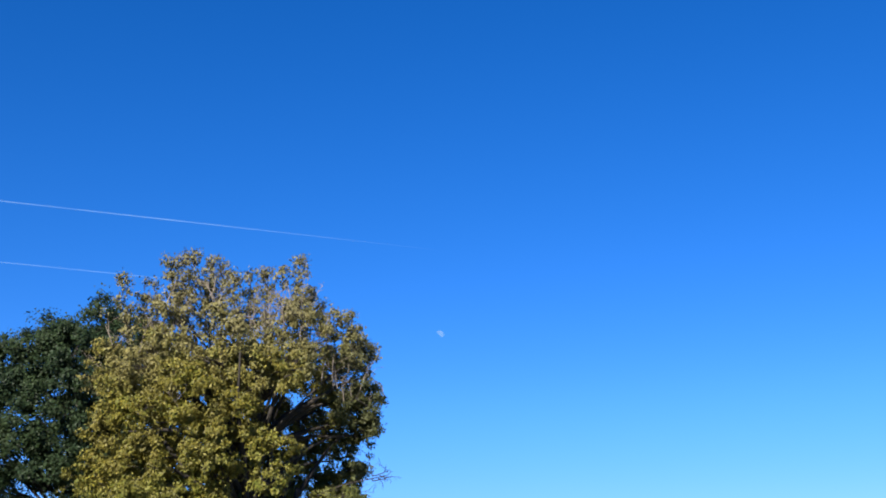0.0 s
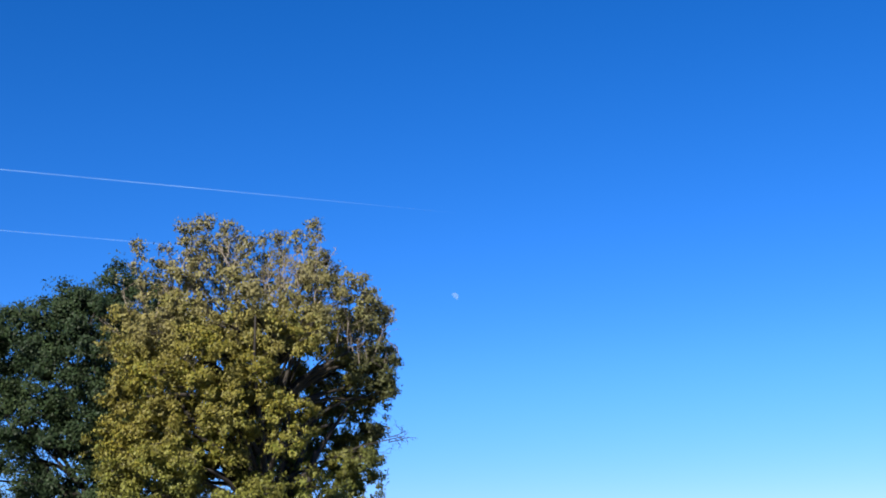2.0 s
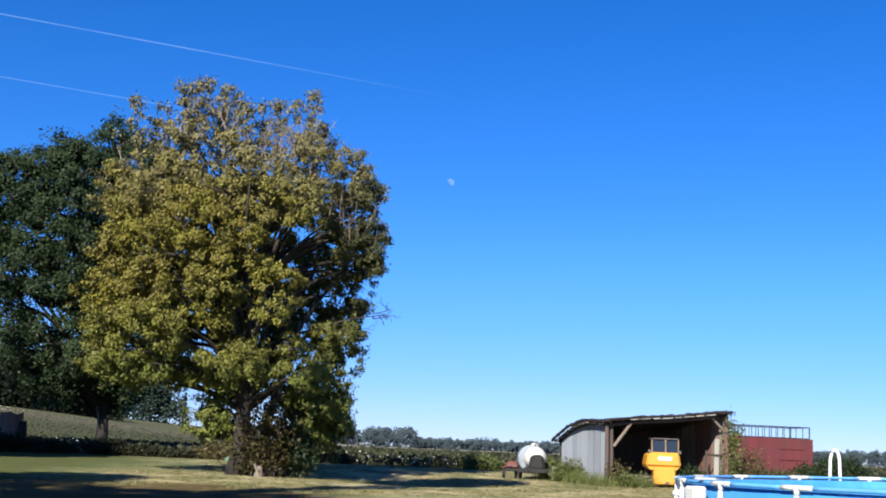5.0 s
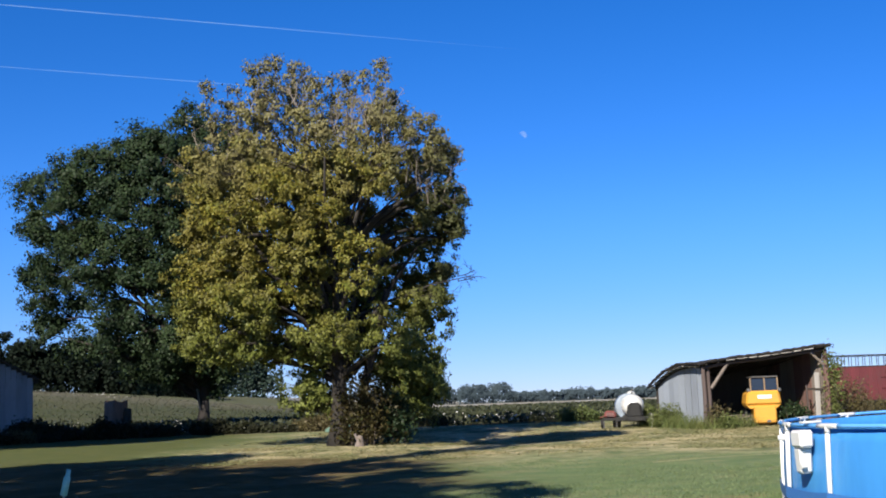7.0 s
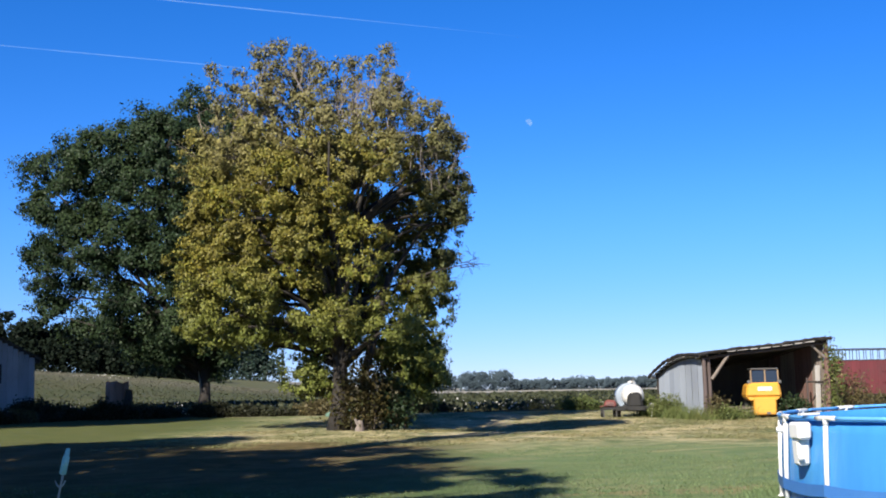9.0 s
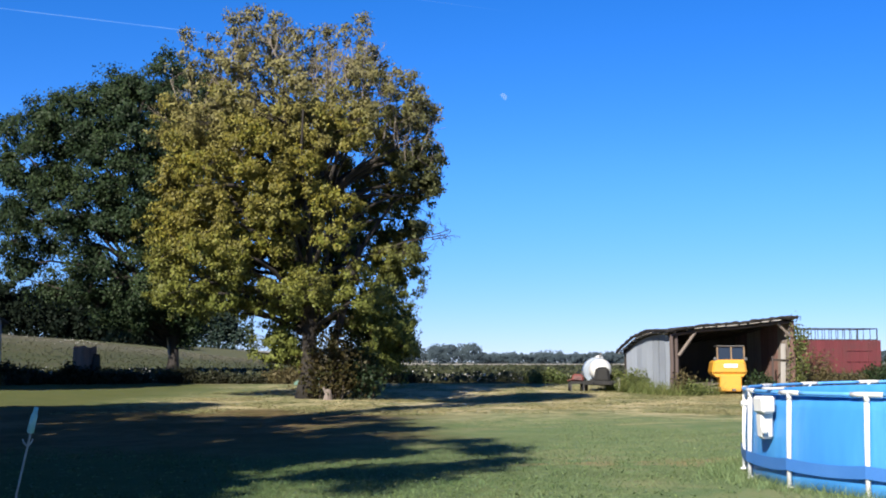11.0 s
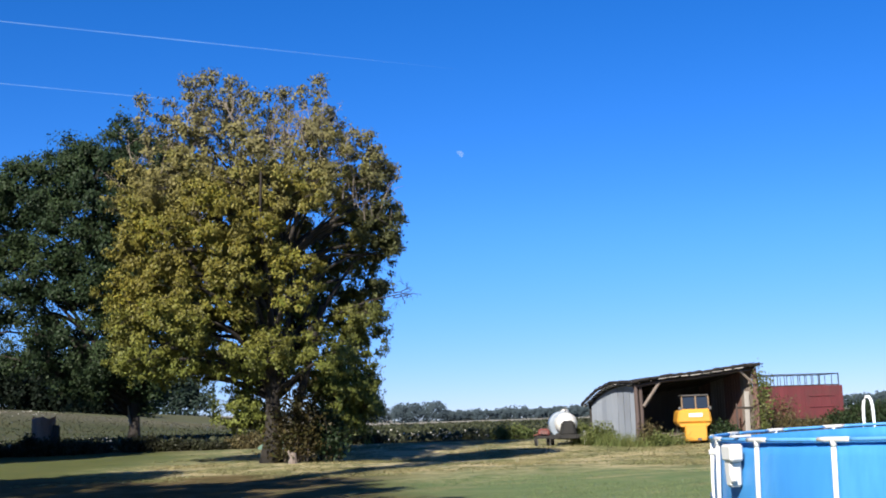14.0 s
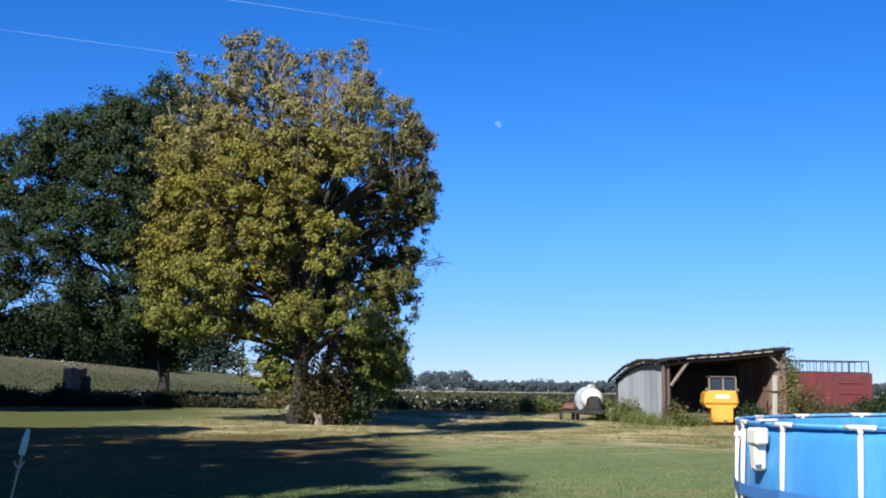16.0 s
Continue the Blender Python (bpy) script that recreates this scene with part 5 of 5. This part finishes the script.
for q in (-1, 1):
    part("twig_stub", tube([(0.145, 0, 0.71), (0.145 + q * 0.035, 0, 0.74), (0.145 + q * 0.055, 0, 0.785)], [0.012, 0.009, 0.006], 6), GREY_WOOD, stake)

# ------------------------------------------------------------ frame pool
POOL_R, POSTS, PH = 4.57, 21, 1.22
PCX, PCY = 8.81, 16.37
POOL = pose(PCX, PCY, 0.072, 0, -0.9, 0)  # the ground rises a little under its far side
pool = empty("swimming_pool", POOL, "round blue frame pool with white posts on the lawn", "pool")
A0 = radians(177.5)
angles = [A0 + k * math.tau / POSTS for k in range(POSTS)]


def ring(a, r, z):
    return (math.cos(a) * r, math.sin(a) * r, z)


def band(profile, steps, bow, sag=0.0):
    """A sheet round the pool from a closed loop of (radius, height); bow: how far it gives way between the posts, by height."""
    bm = bmesh.new()
    total = POSTS * steps
    rows = []
    for k in range(total):
        a = A0 + k * math.tau / total
        q = (k % steps) / steps
        mid_ = 4 * q * (1 - q)
        rows.append([bm.verts.new(ring(a, r + mid_ * bow(z), z - sag * mid_)) for r, z in profile])
    for k in range(total):
        a, c_ = rows[k], rows[(k + 1) % total]
        for i in range(len(profile)):
            i2 = (i + 1) % len(profile)
            bm.faces.new((a[i], a[i2], c_[i2], c_[i]))
    return bm


zs = list(np.linspace(0.0, PH - 0.07, 8))
belly = lambda z: 0.045 * math.sin(math.pi * min(1, max(0, z / PH))) - 0.03
part("liner", band([(POOL_R - 0.05 + 0.065 * (1 - z / PH), z) for z in zs] + [(POOL_R - 0.065 + 0.065 * (1 - z / PH), z) for z in zs[::-1]], 10, belly), LINER, pool, "blue vinyl pool wall", smooth=True)
bm = lathe([(0.05, 0.98), (POOL_R - 0.12, 0.98)], 80)
part("water", bm, WATER, pool, "clear blue water")
post_me = joint_me = rail_me = None
for k, a in enumerate(angles):
    m_ = pose(0, 0, 0, 0, 0, math.degrees(a))
    if not post_me:
        bm = tube([(POOL_R + 0.05, 0, 0), (POOL_R + 0.03, 0, 0.6), (POOL_R, 0, PH - 0.05)], 0.032, 10)
        bm = box((0.11, 0.11, 0.02), (POOL_R + 0.05, 0, 0.012), bevel=0.004, bm=bm)
        ob = part("post", bm, WHITE_PAINT, pool, "white steel post", smooth=True)
        post_me = ob.data
    else:
        ob = new("post", post_me)
        ob.parent = pool
    ob.matrix_basis = m_
    half = math.tau / POSTS / 2
    if not joint_me:
        tee = [ring(q, POOL_R, PH - 0.03) for q in np.linspace(-0.05, 0.05, 5)]
        bm = tube(tee, [0.030, 0.033, 0.034, 0.033, 0.030], 10)
        tube([(POOL_R, 0, PH - 0.03), (POOL_R, 0, PH - 0.12)], 0.036, 10, bm)
        ob = part("tee_joint", bm, WHITE_PLASTIC, pool, "white tee joint", smooth=True)
        joint_me = ob.data
    else:
        ob = new("tee_joint", joint_me)
        ob.parent = pool
    ob.matrix_basis = m_
    if not rail_me:
        bm = tube([ring(q, POOL_R - 0.005, PH - 0.03) for q in np.linspace(0.04, 2 * half - 0.04, 7)], 0.026, 10)
        ob = part("top_rail", bm, RIM_BLUE, pool, "rail in a blue sleeve", smooth=True)
        rail_me = ob.data
    else:
        ob = new("top_rail", rail_me)
        ob.parent = pool
    ob.matrix_basis = m_
zs = (0.23, 0.28, 0.33, 0.38)
part("strap", band([(POOL_R + 0.088, z) for z in zs] + [(POOL_R + 0.083, z) for z in zs[::-1]], 10, lambda z: -0.05, 0.03), STRAP, pool, "grey-blue strap round the posts")
# skimmer hung on the rim
ska = A0 + math.tau / POSTS * 0.66
skim = empty("skimmer", POOL @ pose(*ring(ska, POOL_R + 0.10, 0), 0, 0, math.degrees(ska)), "white plastic surface skimmer hung on the pool rim", "skimmer")
part("basket", box((0.18, 0.30, 0.22), (0.02, 0.02, 1.03), bevel=0.03, taper=(1.05, 1.05)), WHITE_PLASTIC, skim)
part("throat", box((0.16, 0.17, 0.34), (-0.01, -0.05, 0.76), bevel=0.03, taper=(1.1, 1.15)), WHITE_PLASTIC, skim)
part("hook", box((0.26, 0.12, 0.03), (-0.12, 0, 1.235), bevel=0.008), WHITE_PLASTIC, skim)
part("knob", lathe([(0.01, 0), (0.045, 0), (0.045, 0.05), (0.01, 0.06)], 12, m=pose(0.03, 0.07, 0.70, 0, 90, 0)), WHITE_PLASTIC, skim)
fit_a = A0 - math.tau / POSTS * 0.3
part("hose_fitting", lathe([(0.02, 0), (0.05, 0.0), (0.05, 0.05), (0.035, 0.06), (0.035, 0.1)], 12, m=pose(*ring(fit_a, POOL_R - 0.03, 1.0), 0, 90, math.degrees(fit_a))), WHITE_PLASTIC, pool, "white hose fitting")
# ladder over the rim
lad = empty("pool_ladder", pose(8.06, 21.0, 0, 0, 0, -21), "white tubular ladder standing over the pool rim", "ladder")
for y in (-0.08, 0.08):
    part("rail", tube([(-0.45, y, 0), (-0.085, y, 1.2), (-0.078, y, 1.55), (-0.06, y, 1.67), (-0.025, y, 1.73), (0.025, y, 1.73), (0.06, y, 1.67), (0.078, y, 1.55), (0.085, y, 1.2), (0.35, y, 0.02)], 0.027, 8), WHITE_PAINT, lad, smooth=True)
for k, z in enumerate((0.28, 0.55, 0.82)):
    for s in (-1, 1):
        part("step", box((0.10, 0.16, 0.03), (s * (0.43 - 0.27 * z), 0, z), bevel=0.006), WHITE_PLASTIC, lad)
part("platform", box((0.22, 0.18, 0.035), (0, 0, 1.08), bevel=0.008), WHITE_PLASTIC, lad)

# ------------------------------------------------------------ grass
rng = np.random.default_rng(90)


def blades(name, x, y, h, width, material, label, lie=0.5):
    k = len(x)
    a = rng.uniform(0, math.tau, k)
    side = np.column_stack([np.cos(a), np.sin(a), np.zeros(k)]) * width
    base = np.column_stack([x, y, terrain(x, y) + 0.0])
    lean = np.column_stack([rng.normal(size=k) * lie, rng.normal(size=k) * lie, np.ones(k)]) * h[:, None]
    v = np.stack([base - side, base + side, base + lean], 1).reshape(-1, 3)
    return tagged(raw(name, v, np.arange(3 * k).reshape(k, 3), material), label, "grass", kind="stuff")


k = 160000
y = 7.5 + 26 * rng.random(k) ** 1.6
x = (rng.random(k) * 2 - 1) * (0.48 * y + 1.5)
keep = ((x - PCX) ** 2 + (y - PCY) ** 2 > (POOL_R + 0.15) ** 2) & ((y < 20 + 3 * rng.random(k)) | (x > -2 + 3 * rng.random(k)))
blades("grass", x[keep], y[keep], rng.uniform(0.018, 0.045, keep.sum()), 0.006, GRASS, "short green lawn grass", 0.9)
a = rng.uniform(0, math.tau, 9000)
r = POOL_R + 0.12 + np.abs(rng.normal(size=9000)) * 0.25
blades("tall_grass", PCX + np.cos(a) * r, PCY + np.sin(a) * r, rng.uniform(0.06, 0.18, 9000), 0.006, GRASS, "unmown grass round the foot of the pool")
k = 150000
y = 36 + 30 * rng.random(k)
x = (rng.random(k) * 2 - 1) * (0.45 * y)
tuft = np.array([noise.fractal(Vector((a * 0.31 + c_ * 0.17, c_ * 0.47 - a * 0.11, 3.3)), 1.0, 2.0, 4) + 0.5 * noise.noise(Vector((a * 1.7, c_ * 1.3, 7.1))) for a, c_ in zip(x, y)])
keep = (tuft + rng.normal(size=k) * 0.12 > 0.04) & (x > -10 + 2 * np.sin(y))
blades("dry_grass", x[keep], y[keep], rng.uniform(0.03, 0.10, keep.sum()), 0.016, STRAW, "straw-coloured cut grass lying on the lawn", 2.4)

k = 3200
y = 7.5 + 13 * rng.random(k) ** 1.5
x = (rng.random(k) * 2 - 1) * (0.46 * y + 1)
keep = (x - PCX) ** 2 + (y - PCY) ** 2 > (POOL_R + 0.3) ** 2
x, y = np.repeat(x[keep], 5), np.repeat(y[keep], 5)
v, f = leaf_quads(rng, np.column_stack([x + rng.normal(size=len(x)) * 0.035, y + rng.normal(size=len(x)) * 0.035, rng.uniform(0.02, 0.045, len(x))]), 0.034, 2.4, 0.8)
tagged(raw("lawn_weeds", v, f, CLOVER), "small broad-leaved weeds in the lawn", "weeds", kind="stuff")
k = 260
y = 9 + 22 * rng.random(k) ** 1.4
x = (rng.random(k) * 2 - 1) * 0.45 * y
keep = (x - PCX) ** 2 + (y - PCY) ** 2 > (POOL_R + 0.3) ** 2
v, f = leaf_quads(rng, np.column_stack([x, y, np.full(k, 0.04)])[keep], 0.026, 1.6, 0.8)
tagged(raw("fallen_leaves", v, f, STRAW), "pale fallen leaves scattered on the lawn", "leaves", kind="stuff")
k = 1700
loc = [SHED @ Vector(((-0.5 - abs(rng.normal()) * 0.35, a * 7 - 1.2, 0) if c_ < 0.7 else (a * 2.6 - 0.8, -0.75 - abs(rng.normal()) * 0.4, 0))) for a, c_ in zip(rng.random(k), rng.random(k))]
x, y = np.array([q.x for q in loc]), np.array([q.y for q in loc])
blades("tall_weeds", x, y, rng.uniform(0.15, 0.75, k), 0.018, WEED, "tall pale weeds along the shed wall")
k = 24000
y = rng.uniform(88, 172, k)
x = rng.uniform(-78, -5, k)
z = terrain(x, y) + rng.uniform(0.0, 0.12, k)
v, f = leaf_quads(rng, np.column_stack([x, y, z]), 0.22, 3.2, 0.7)
tagged(raw("hill_weeds", v, f, HILL), "olive and tan weeds over the hill field", "weeds", kind="stuff")

# ------------------------------------------------------------ sky marks
def streak_band(name, a, c_, width, material, label):
    a, c_ = Vector(a), Vector(c_)
    d = (c_ - a).normalized()
    up = d.cross(Vector((0, -1, 0))).normalized()
    bm = tube([a.lerp(c_, t) for t in np.linspace(0, 1, 24)], [width * (0.3 + 0.7 * min(1, 6 * t, 3 * (1 - t))) + 0.2 for t in np.linspace(0, 1, 24)], 6)
    return tagged(part(name, bm, material, smooth=True), label, "sky", kind="structure")


streak_band("contrail", (-1900, 4000, 1478), (250, 4000, 1191), 1.5, VAPOUR, "thin white vapour trail in the blue sky")
streak_band("contrail", (-1900, 4000, 1252), (-450, 4000, 1075), 1.3, VAPOUR_THIN, "thin white vapour trail in the blue sky")
bm = bmesh.new()
edge = [(13 * math.cos(t), 13 * math.sin(t)) for t in np.linspace(math.radians(-60), math.radians(150), 20)]
bm.faces.new([bm.verts.new((x, 0, z)) for x, z in edge])
bmesh.ops.solidify(bm, geom=bm.faces, thickness=1.0)
moon = part("moon", bm, MOON)
moon.matrix_world = pose(204, 3990, 894)
tagged(moon, "pale half moon in the daytime sky", "moon", kind="structure")
